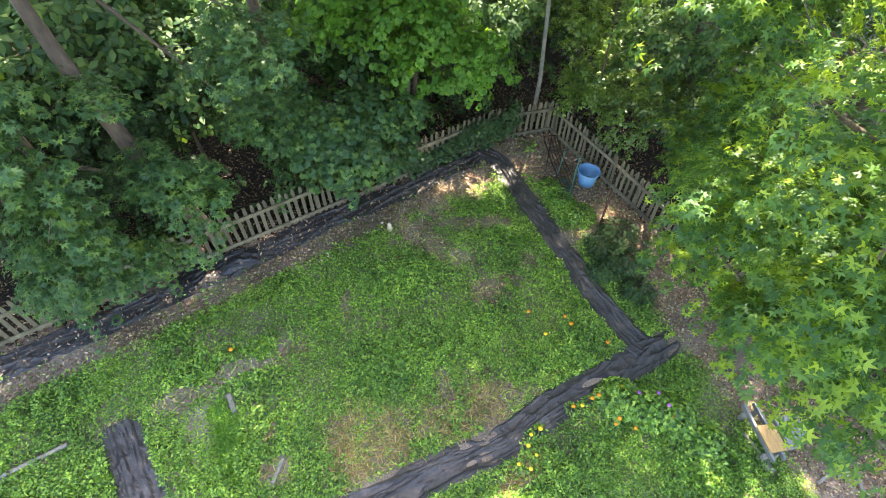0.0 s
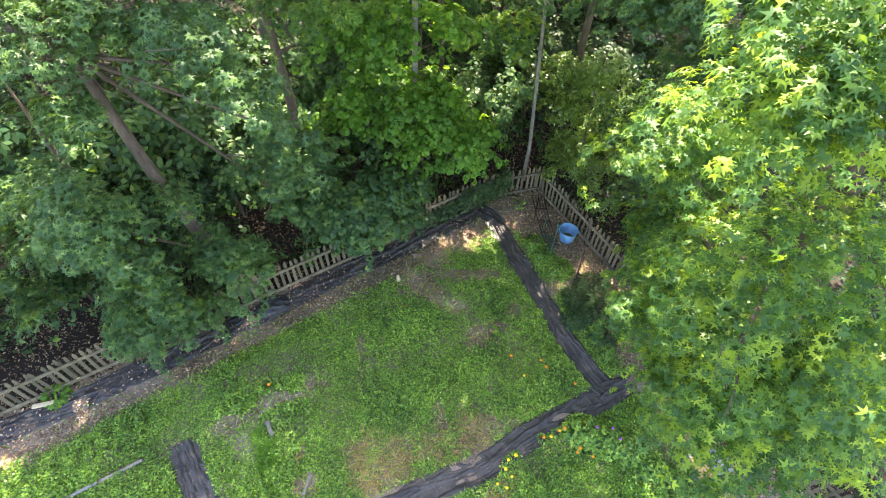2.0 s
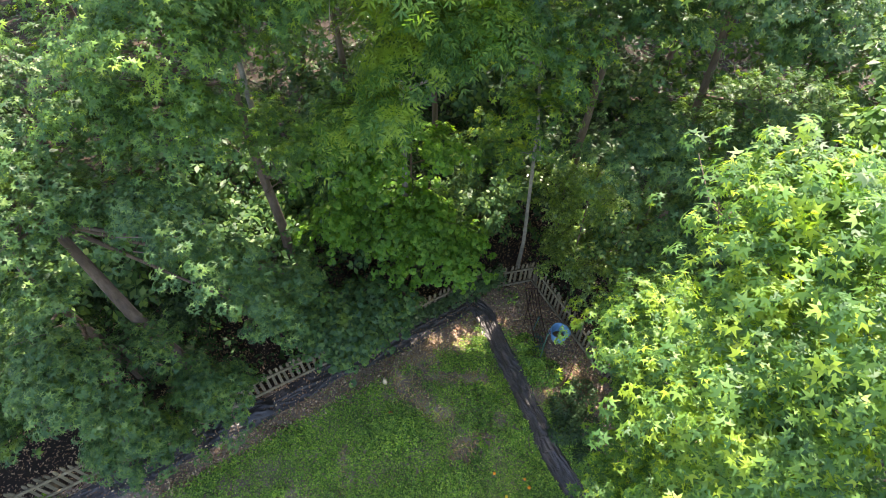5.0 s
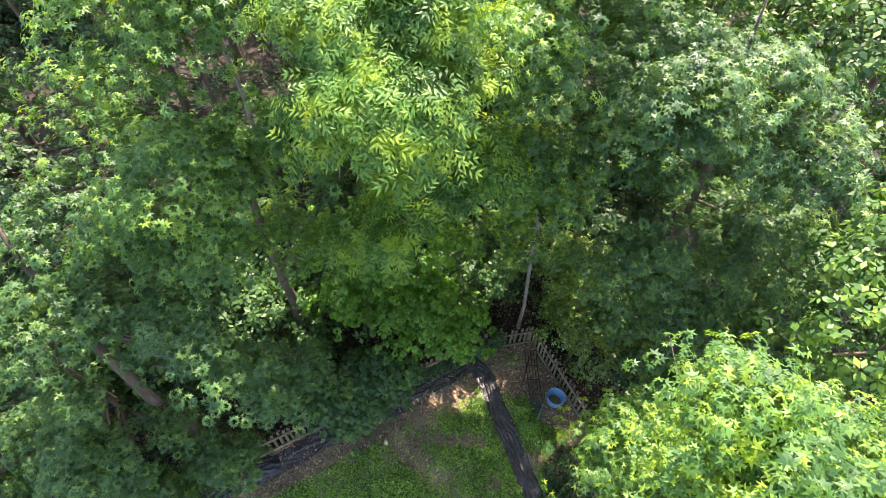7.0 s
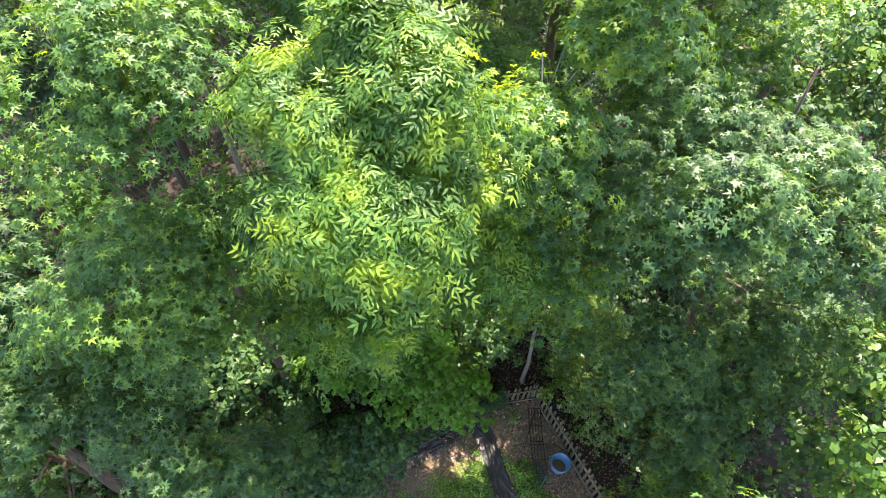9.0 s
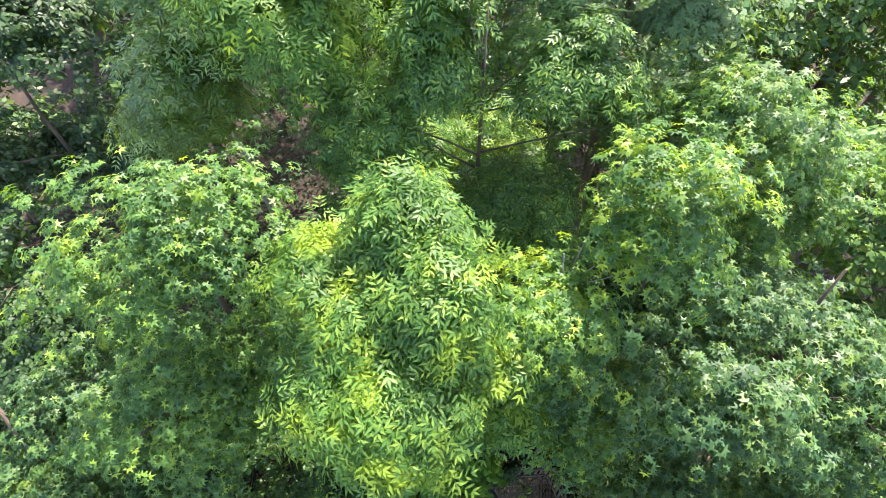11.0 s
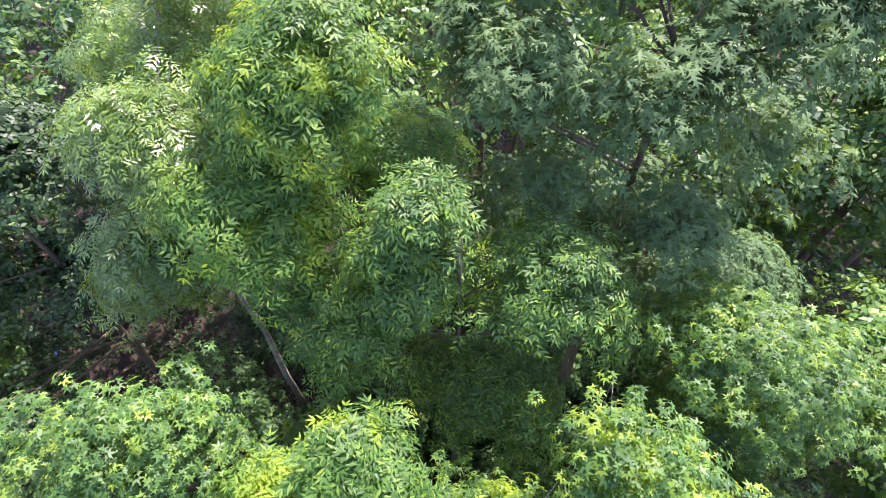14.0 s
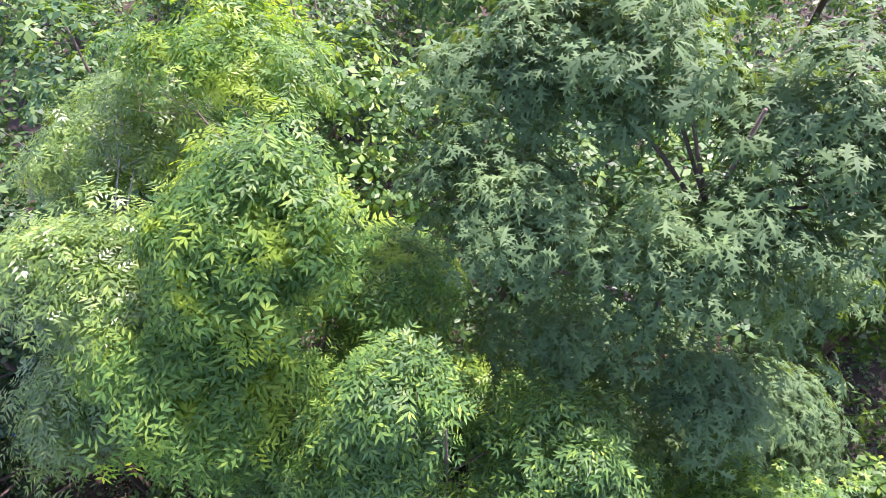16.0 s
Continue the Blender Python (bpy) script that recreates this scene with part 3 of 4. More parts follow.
for i, (x, y, s) in enumerate([(-5.6, 9.6, 1.25), (-6.2, 7.7, 1.0), (-8.6, 6.6, 1.1), (-10.4, 5.2, 1.0), (-2.1, 12.2, 1.3), (-4.4, 12.6, 1.1), (1.2, 12.6, 1.1), (2.6, 14.2, 1.2), (-6.9, 12.6, 1.1), (-0.8, 15.4, 1.4),
                               (5.6, 11.6, 1.1), (6.6, 9.4, 1.2), (7.4, 7.2, 1.1), (-8.2, 9.0, 1.3), (-3.4, 8.9, 0.85), (-9.6, 8.8, 1.2), (-3.8, 16.0, 1.3), (-7.0, 15.6, 1.2), (0.2, 12.0, 0.9),
                               (8.4, 4.6, 1.1), (8.2, 11.2, 1.3), (-12.0, 6.6, 1.2), (-13.6, 10.9, 1.4), (-12.6, 12.0, 1.2), (-2.8, 13.4, 1.4), (-1.2, 13.3, 1.2), (-5.4, 11.2, 1.3), (0.4, 14.2, 1.2), (-7.2, 9.4, 1.5), (-6.4, 8.7, 1.3), (-8.4, 8.0, 1.4), (3.6, 15.2, 1.5), (1.6, 16.4, 1.5), (5.2, 14.6, 1.5), (2.8, 17.6, 1.6), (5.0, 18.4, 1.6), (0.4, 17.2, 1.5), (-2.0, 17.4, 1.5), (6.6, 16.4, 1.5)]):
    copy_thing((sap_a, sap_b)[i % 2], pose(x, y, ground_z(x), 0, 0, rng.uniform(0, 360)) @ Matrix.Diagonal((s, s, s, 1)))

# ---- setting: ground, lawn, landscape fabric ----
FENCE_L = [(-16.0, -0.95), (-9.8, 3.25), (-2.8, 8.02), (1.3, 10.80), (2.82, 11.28)]
FENCE_R = [(2.82, 11.28), (4.42, 8.72), (7.6, 3.35), (9.5, 0.15)]
STRIPS = {
    "A": ([(-14.0, 0.2), (-9.7, 2.95), (-8.1, 3.85), (-6.6, 4.90), (-5.08, 5.97), (-3.94, 6.8), (-2.4, 7.95), (-0.85, 8.98), (1.0, 10.35)], 0.58),
    "B": ([(0.95, 10.45), (1.42, 10.05), (1.86, 8.93), (2.35, 7.9), (2.76, 7.0), (3.12, 6.1), (3.60, 5.3), (4.0, 4.75)], 0.62),
    "C": ([(4.6, 5.15), (3.9, 4.75), (2.9, 4.22), (1.98, 3.70), (1.1, 3.08), (0.15, 2.66), (-0.76, 2.25), (-2.2, 1.5), (-3.6, 0.9)], 0.66),
    "D": ([(-5.40, 3.24), (-4.65, 2.15), (-4.0, 1.2), (-3.4, 0.3)], 0.66),
}


def segment_distance(x, y, pts):
    best = np.full(np.shape(x), 1e9)
    for (ax, ay), (bx, by) in zip(pts, pts[1:]):
        dx, dy = bx - ax, by - ay
        s = np.clip(((x - ax) * dx + (y - ay) * dy) / (dx * dx + dy * dy), 0, 1)
        best = np.minimum(best, np.hypot(x - ax - s * dx, y - ay - s * dy))
    return best


def inside_fence(x, y, gap=0.0):
    """True on the yard's side of the fences."""
    l = np.interp(x, [p[0] for p in FENCE_L], [p[1] for p in FENCE_L])
    r = np.interp(y, [p[1] for p in FENCE_R][::-1], [p[0] for p in FENCE_R][::-1])
    return (y < l - gap) & (x < r - gap)


def soft_noise(x, y, scale, seed):
    """Smooth random field about 0, as a sum of a few waves."""
    g = np.random.default_rng(seed)
    out = 0
    for k in range(7):
        a, ph, f = g.uniform(0, 6.28), g.uniform(0, 6.28), scale * g.uniform(0.6, 2.2)
        out = out + np.sin((x * np.cos(a) + y * np.sin(a)) * f + ph) / 7 ** 0.5
    return out


def sheet(name, xs, ys, height, material, keep=None):
    X, Y = np.meshgrid(xs, ys)
    Zc = height(X, Y)
    bm = bmesh.new()
    grid = [[bm.verts.new((X[j, i], Y[j, i], Zc[j, i])) for i in range(len(xs))] for j in range(len(ys))]
    for j in range(len(ys) - 1):
        for i in range(len(xs) - 1):
            if keep is None or keep((xs[i] + xs[i + 1]) / 2, (ys[j] + ys[j + 1]) / 2):
                bm.faces.new((grid[j][i], grid[j][i + 1], grid[j + 1][i + 1], grid[j + 1][i])).smooth = True
    bmesh.ops.delete(bm, geom=[v for v in bm.verts if not v.link_faces], context="VERTS")
    return part(name, bm, material)


far = np.array([-900, -300, -100, -60])
xs = np.concatenate([far, np.linspace(-40, 40, 81), -far[::-1]])
ys = np.concatenate([far, np.linspace(-40, 60, 101), [100, 300, 900]])
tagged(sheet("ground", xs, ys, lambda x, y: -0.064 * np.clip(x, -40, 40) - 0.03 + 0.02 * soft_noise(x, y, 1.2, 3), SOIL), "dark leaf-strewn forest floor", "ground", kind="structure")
tagged(sheet("lawn", np.arange(-15, 9, 0.2), np.arange(-9, 11.6, 0.2), lambda x, y: -0.064 * x + 0.012 + 0.012 * soft_noise(x, y, 2.0, 4), LAWN, lambda x, y: inside_fence(x, y, 0.0)),
       "thin patchy lawn soil inside the picket fence", "lawn", kind="structure")


def fabric(pts, width, seed, label):
    """A strip of woven ground cloth with folds running along it."""
    g = np.random.default_rng(seed)
    P = [Vector((*p, 0)) for p in pts]
    acc = [0.0]
    for a, b in zip(P, P[1:]):
        acc.append(acc[-1] + (b - a).length)
    n = int(acc[-1] / 0.04)
    s = np.linspace(0, acc[-1], n)
    cx, cy = np.interp(s, acc, [p[0] for p in pts]), np.interp(s, acc, [p[1] for p in pts])
    for _ in range(3):
        cx[1:-1], cy[1:-1] = (cx[:-2] + cx[1:-1] + cx[2:]) / 3, (cy[:-2] + cy[1:-1] + cy[2:]) / 3
    tx, ty = np.gradient(cx), np.gradient(cy)
    tl = np.hypot(tx, ty)
    nx, ny = -ty / tl, tx / tl
    m = 26
    wl = width / 2 * (1 + 0.16 * soft_noise(s, s * 0, 2.2, seed + 1) + 0.05 * soft_noise(s, s * 0, 11, seed + 5))
    wr = width / 2 * (1 + 0.16 * soft_noise(s, s * 0, 2.2, seed + 2) + 0.05 * soft_noise(s, s * 0, 11, seed + 6))
    # sharp creases: ridges of three random fields, most of them running along the strip
    S, U = np.meshgrid(s, np.linspace(-1, 1, m) * width / 2, indexing="ij")
    folds = np.zeros(S.shape)
    for amp, along, across, skew, sd in ((0.55, 1.1, 11.0, 0.6, 3), (0.35, 3.0, 17.0, -2.2, 4), (0.25, 6.5, 8.0, 4.0, 7)):
        folds += amp * np.exp(-np.abs(soft_noise(S * along + U * skew, U * across, 1.3, seed + sd)) * 5.0)
    bm = bmesh.new()
    rows = []
    for i in range(n):
        row = []
        for k in range(m):
            u = -1 + 2 * k / (m - 1)
            o = u * (wl[i] if u > 0 else wr[i])
            x, y = cx[i] + nx[i] * o, cy[i] + ny[i] * o
            fold = folds[i, k]
            h = 0.022 + 0.085 * fold * (1 - 0.85 * u ** 6)
            row.append(bm.verts.new((x, y, ground_z(x) + h)))
        rows.append(row)
    for a, b in zip(rows, rows[1:]):
        for k in range(m - 1):
            bm.faces.new((a[k], a[k + 1], b[k + 1], b[k]))
    return tagged(part("fabric_strip", bm, FABRIC), label, "ground cloth", "strips of landscape fabric")


fabric(STRIPS["A"][0], STRIPS["A"][1], 40, "wrinkled black landscape fabric laid along the picket fence")
fabric(STRIPS["B"][0], STRIPS["B"][1], 50, "creased black landscape fabric strip crossing the garden corner")
fabric(STRIPS["C"][0], STRIPS["C"][1], 60, "wide faded black landscape fabric on dry grass")
fabric(STRIPS["D"][0], STRIPS["D"][1], 70, "short end of wrinkled black fabric in the grass")

# ---- low growth on the lawn ----
BARE = [(-0.35, 8.55, 1.7, 0.55, 34), (-0.55, 7.55, 0.6, 0.65, 20), (0.35, 7.95, 1.0, 0.26, 8), (0.45, 6.95, 0.30, 0.28, 0), (1.1, 6.2, 0.55, 0.32, 20), (-1.9, 5.55, 0.18, 0.42, 10),
        (-3.2, 4.40, 0.75, 0.26, 25), (-4.3, 3.75, 0.85, 0.24, 30), (-4.78, 4.5, 0.14, 0.18, 0), (0.95, 3.72, 0.75, 0.42, 32), (0.0, 4.05, 0.18, 0.45, 8), (3.05, 7.6, 0.35, 0.3, 0), (2.35, 2.0, 0.2, 0.14, 0),
        (-2.7, 2.5, 0.25, 0.2, 0), (1.9, 6.9, 0.25, 0.2, 0), (-2.9, 3.1, 0.25, 0.12, 60)]
DRYING = [(-0.9, 2.85, 1.0, 0.45, 22), (-0.1, 3.3, 0.8, 0.35, 35), (0.75, 3.6, 0.9, 0.45, 32), (-1.65, 3.1, 0.3, 0.5, 0), (1.2, 2.45, 0.5, 0.18, 30)]


MARIGOLDS = [(2.29, 3.65), (2.45, 3.67), (1.68, 5.56), (1.96, 5.07), (3.14, 4.93), (2.4, 5.49), (2.49, 5.3), (1.49, 3.14), (1.65, 3.23), (1.42, 2.95), (1.55, 2.81), (1.43, 2.58), (2.99, 3.36), (3.23, 4.04), (4.03, 3.51), (4.19, 3.37), (3.32, 3.29), (1.24, 2.65), (2.78, 3.87), (-3.81, 4.54), (2.65, 3.81), (3.06, 3.44), (3.24, 3.59)]
LAID = [[(-3.73, 3.78), (-3.55, 3.46)], [(-2.60, 2.72), (-2.69, 2.33)], [(-7.6, 1.84), (-6.75, 2.40)], [(-6.72, 2.42), (-6.05, 2.86)], [(5.26, 3.3), (5.59, 2.64)]]


def patches(x, y, rows, seed):
    """1 in the middle of the patches, 0 outside, with ragged edges."""
    wob = 0.38 * soft_noise(x, y, 3.5, seed) + 0.25 * soft_noise(x, y, 9.0, seed + 1)
    best = np.zeros(np.shape(x))
    for cx, cy, rx, ry, turn in rows:
        c, s = math.cos(radians(turn)), math.sin(radians(turn))
        u, v = ((x - cx) * c + (y - cy) * s) / rx, (-(x - cx) * s + (y - cy) * c) / ry
        best = np.maximum(best, np.clip(1.6 - 1.15 * np.sqrt(u * u + v * v) + wob, 0, 1))
    return best


def on_strip(x, y, slack=0.0):
    hit = np.zeros(np.shape(x), bool)
    for pts, w in STRIPS.values():
        (ax, ay), (bx, by) = pts[0], pts[1]
        k = 0.9 * w / 2 / math.hypot(bx - ax, by - ay)      # the cut end is square: no half-round beyond it
        hit |= segment_distance(x, y, [(ax + (bx - ax) * k, ay + (by - ay) * k)] + pts[1:]) < w / 2 + slack
    return hit


def litter_zone(x, y):
    """Leaf litter: the corner beyond the fabric, the strip beside it, the mulch by the east fence."""
    corner = np.clip((y - 8.9 + 0.75 * (x - 2.2)) * 1.6, 0, 1) * (x > 1.0)
    east = np.clip((x - 5.35 + 0.55 * (y - 3.2)) * 2.0, 0, 1) * (y < 8.5)
    along = np.maximum(np.clip(2.2 - 3.6 * segment_distance(x, y, [(px + 0.18, py - 0.30) for px, py in STRIPS["A"][0]]), 0, 1), np.clip(2.6 - 4.0 * segment_distance(x, y, [(px - 0.2, py + 0.32) for px, py in STRIPS["A"][0]]), 0, 1))
    return np.maximum(np.maximum(corner, east), along)


def near_small_things(x, y):
    """Weeds lie flat round the planks, sticks and edging in the grass."""
    hit = np.zeros(np.shape(x), bool)
    for line in LAID:
        hit |= segment_distance(x, y, line) < 0.06
    for mx, my in MARIGOLDS:
        hit |= np.hypot(x - mx, y - my) < 0.055
    return hit


def scatter(n, x0, x1, y0, y1, seed):
    g = np.random.default_rng(seed)
    return g, g.uniform(x0, x1, n), g.uniform(y0, y1, n)


g, x, y = scatter(950000, -11.0, 6.8, 0.6, 11.0, 81)
green = 1 - np.maximum.reduce([patches(x, y, BARE, 6), 0.93 * patches(x, y, DRYING, 8), litter_zone(x, y) * 0.97])
green *= np.clip(0.86 + 0.30 * soft_noise(x, y, 2.2, 9) + 0.18 * soft_noise(x, y, 7, 10), 0.25, 1)
keep = inside_fence(x, y, 0.12) & ~on_strip(x, y, -0.03) & ~near_small_things(x, y) & (g.uniform(0, 1, len(x)) < green)
x, y = x[keep], y[keep]
n = len(x)
tall = np.clip(0.09 + 0.04 * soft_noise(x, y, 1.6, 12) + 0.05 * soft_noise(x, y, 9, 13) + 0.035 * soft_noise(x, y, 24, 15), 0.02, 0.26)
place = np.stack([x, y, -0.064 * x + 0.02 + tall * g.uniform(0, 1, n) ** 0.6], 1)
normal = np.array([0, 0, 1.0]) + g.normal(0, 0.6, (n, 3))
tagged(part("ground_cover", leaf_mesh("ground_cover", SIMPLE, place, normal, g.normal(0, 1, (n, 3)), g.uniform(0.032, 0.072, n) * np.clip(1.0 + 0.22 * soft_noise(x, y, 2.6, 14), 0.7, 1.4), WEED)), "low green weeds covering the lawn", "weeds", kind="stuff")

g, x, y = scatter(150000, -18.0, 12.0, -9.0, 0.65, 80)
keep = inside_fence(x, y, 0.12) & ~on_strip(x, y, -0.03) & ((x > -11.2) | (g.uniform(0, 1, len(x)) < 0.5))
x, y = x[keep], y[keep]
n = len(x)
tagged(part("near_ground_cover", leaf_mesh("near_ground_cover", SIMPLE, np.stack([x, y, -0.064 * x + 0.02 + 0.09 * g.uniform(0, 1, n)], 1), np.array([0, 0, 1.0]) + g.normal(0, 0.45, (n, 3)), g.normal(0, 1, (n, 3)), g.uniform(0.07, 0.15, n), WEED)), "low green weeds on the near side of the yard", "weeds", kind="stuff")

g, x, y = scatter(90000, -11.5, 6.5, 0.2, 9.5, 82)
keep = inside_fence(x, y, 0.12) & ~on_strip(x, y, -0.02) & (g.uniform(0, 1, len(x)) < 0.10 + 0.45 * np.clip(1.6 - y / 3.2, 0, 1) + 0.3 * patches(x, y, BARE, 6)) & (litter_zone(x, y) < 0.6)
x, y = x[keep], y[keep]
n = len(x)
way = g.normal(0, 1, (n, 3)) * (1, 1, 0) + (0, 0, 0.5)
tagged(part("grass", leaf_mesh("grass", BLADE, np.stack([x, y, -0.064 * x + 0.015], 1), np.array([0, 0, 1.0]) + g.normal(0, 0.3, (n, 3)), way, g.uniform(0.08, 0.2, n), WEED)), "thin green grass blades among the weeds", "grass", kind="stuff")

g, x, y = scatter(60000, -3, 4.5, 1.2, 9.2, 83)
dry = np.maximum(patches(x, y, DRYING, 8), 0.25 * patches(x, y, BARE, 6))
keep = (g.uniform(0, 1, len(x)) < dry) & ~on_strip(x, y, -0.02)
x, y = x[keep], y[keep]
n = len(x)
tagged(part("dry_grass", leaf_mesh("dry_grass", BLADE, np.stack([x, y, -0.064 * x + 0.02 + g.uniform(0, 0.04, n)], 1), np.array([0, 0, 1.0]) + g.normal(0, 0.35, (n, 3)), g.normal(0, 1, (n, 3)) * (1, 1, 0.3), g.uniform(0.08, 0.17, n), DRY)),
       "dead tan grass beside the fabric", "dry grass", kind="stuff")

g, x, y = scatter(260000, -11, 9.0, 0.5, 14.5, 84)
zone = np.where(inside_fence(x, y), np.maximum(litter_zone(x, y), 0.25 * patches(x, y, BARE, 6)), 0.25)
keep = (g.uniform(0, 1, len(x)) < zone)
onf = on_strip(x, y)
keep &= ~onf | (g.uniform(0, 1, len(x)) < np.where(segment_distance(x, y, STRIPS["A"][0]) < 0.3, 0.16, 0.03))
x, y, onf = x[keep], y[keep], onf[keep]
n = len(x)
tagged(part("leaf_litter", leaf_mesh("leaf_litter", SIMPLE, np.stack([x, y, -0.064 * x + np.where(onf, 0.095, 0.025) + g.uniform(0, 0.02, n)], 1), np.array([0, 0, 1.0]) + g.normal(0, 0.35, (n, 3)), g.normal(0, 1, (n, 3)), g.uniform(0.03, 0.085, n), LITTER)),
       "fallen brown leaves on bare ground", "leaf litter", kind="stuff")


g, x, y = scatter(110000, -26, 22, -2, 40, 85)
keep = ~inside_fence(x, y, -0.5) & (soft_noise(x, y, 0.9, 31) + 0.5 * soft_noise(x, y, 2.5, 32) > -0.35) & (segment_distance(x, y, [(-6.2, 10.6), (-4.4, 11.8)]) > 1.3) & (np.abs(x) < 8 + 0.55 * np.abs(y))
x, y = x[keep], y[keep]
n = len(x)
hgt = np.clip(0.45 + 0.5 * soft_noise(x, y, 1.4, 33), 0.08, 1.4) * g.uniform(0.2, 1, n)
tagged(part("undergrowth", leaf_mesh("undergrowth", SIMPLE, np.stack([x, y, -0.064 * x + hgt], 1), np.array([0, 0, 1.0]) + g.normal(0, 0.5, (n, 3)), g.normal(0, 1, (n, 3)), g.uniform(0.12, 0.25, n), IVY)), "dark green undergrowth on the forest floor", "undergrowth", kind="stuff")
g, x, y = scatter(60000, -34, 30, -14, 16, 88)
keep = ~inside_fence(x, y, -0.6) & (np.abs(x) > 7.5 + 0.5 * np.abs(y))
x, y = x[keep], y[keep]
n = len(x)
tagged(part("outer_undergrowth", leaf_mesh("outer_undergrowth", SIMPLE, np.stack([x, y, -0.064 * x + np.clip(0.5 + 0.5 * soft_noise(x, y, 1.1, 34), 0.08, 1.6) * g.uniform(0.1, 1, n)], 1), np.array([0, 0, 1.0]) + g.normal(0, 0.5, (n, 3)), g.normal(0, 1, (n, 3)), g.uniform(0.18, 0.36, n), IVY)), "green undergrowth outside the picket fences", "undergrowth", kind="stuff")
g, x, y = scatter(40000, -60, 45, 26, 75, 86)
keep = soft_noise(x, y, 0.4, 36) > -0.6
x, y = x[keep], y[keep]
n = len(x)
tagged(part("far_undergrowth", leaf_mesh("far_undergrowth", SIMPLE, np.stack([x, y, -0.064 * np.clip(x, -40, 40) + np.clip(1.2 + 1.0 * soft_noise(x, y, 0.6, 37), 0.2, 3.5) * g.uniform(0.2, 1, n)], 1), np.array([0, 0, 1.0]) + g.normal(0, 0.45, (n, 3)), g.normal(0, 1, (n, 3)), g.uniform(0.35, 0.8, n), GUM_SHADE)), "green undergrowth deep in the wood", "undergrowth", kind="stuff")

g = np.random.default_rng(87)
n = 1500
u = g.uniform(0, 1, n)
x, y = -3.85 + 0.62 * u + g.normal(0, 0.07, n), 3.55 - 1.15 * u + g.normal(0, 0.06, n)
tagged(part("grass_tuft", leaf_mesh("grass_tuft", BLADE, np.stack([x, y, -0.064 * x + 0.02], 1), np.array([0, 0, 1.0]) + g.normal(0, 0.3, (n, 3)), g.normal(0, 1, (n, 3)) * (1, 1, 0) + (0, 0, 0.5), g.uniform(0.12, 0.24, n), MAPLE)), "pale lime-green strip of longer grass", "grass", kind="stuff")

# ---- things in the yard ----
BLUE = plain_material("blue_plastic", [(0.3, (0.075, 0.21, 0.38)), (0.7, (0.12, 0.29, 0.47))], 5.0, 0.42, 0, 0.05, 50.0)
RUST = plain_material("rusted_iron", [(0.3, (0.035, 0.018, 0.013)), (0.6, (0.085, 0.040, 0.026)), (0.8, (0.14, 0.075, 0.045))], 14.0, 0.85, 0.3, 0.5, 80.0)
GREEN_PAINT = plain_material("green_paint", [(0.3, (0.010, 0.060, 0.045)), (0.7, (0.020, 0.105, 0.075))], 9.0, 0.5, 0, 0.1, 60.0)
GREY_PAINT = plain_material("grey_painted_metal", [(0.3, (0.13, 0.135, 0.14)), (0.7, (0.21, 0.215, 0.22))], 5.0, 0.5, 0.2, 0.1, 50.0)
TAN_WOOD = plain_material("varnished_plywood", [(0.3, (0.36, 0.20, 0.065)), (0.7, (0.52, 0.31, 0.11))], 6.0, 0.5, 0, 0.1, 30.0, (1, 0.2, 1))
GREY_WOOD = plain_material("grey_timber", [(0.3, (0.16, 0.145, 0.12)), (0.7, (0.33, 0.30, 0.26))], 7.0, 0.9, 0, 0.4, 40.0, (0.2, 1, 1))
PALE = plain_material("pale_ceramic", [(0.3, (0.55, 0.42, 0.24)), (0.7, (0.72, 0.60, 0.42))], 30.0, 0.6)
PLASTIC = plain_material("black_plastic_sheet", [(0.3, (0.008, 0.009, 0.011)), (0.7, (0.022, 0.023, 0.027))], 4.0, 0.36, 0, 0.3, 30.0)
ORANGE = plain_material("orange_petals", [(0.3, (0.72, 0.20, 0.010)), (0.7, (0.90, 0.36, 0.015))], 60.0, 0.7)
YELLOW = plain_material("yellow_petals", [(0.3, (0.80, 0.50, 0.015)), (0.7, (0.92, 0.66, 0.03))], 60.0, 0.7)
PURPLE = plain_material("purple_petals", [(0.3, (0.30, 0.06, 0.33)), (0.7, (0.46, 0.13, 0.48))], 60.0, 0.7)
RED = plain_material("red_plastic", [(0.3, (0.62, 0.05, 0.02)), (0.7, (0.78, 0.09, 0.04))], 40.0, 0.5)


def lathe(profile, segs=36):
    """Turn a profile of (radius, height) round the z axis."""
    bm = bmesh.new()
    rings = [[bm.verts.new((r * math.cos(2 * math.pi * k / segs), r * math.sin(2 * math.pi * k / segs), z)) for k in range(segs)] for r, z in profile]
    for a, b in zip(rings, rings[1:]):
        for k in range(segs):
            bm.faces.new((a[k], a[(k + 1) % segs], b[(k + 1) % segs], b[k])).smooth = True
    bm.faces.new(rings[0][::-1])
    bm.faces.new(rings[-1])
    return bm


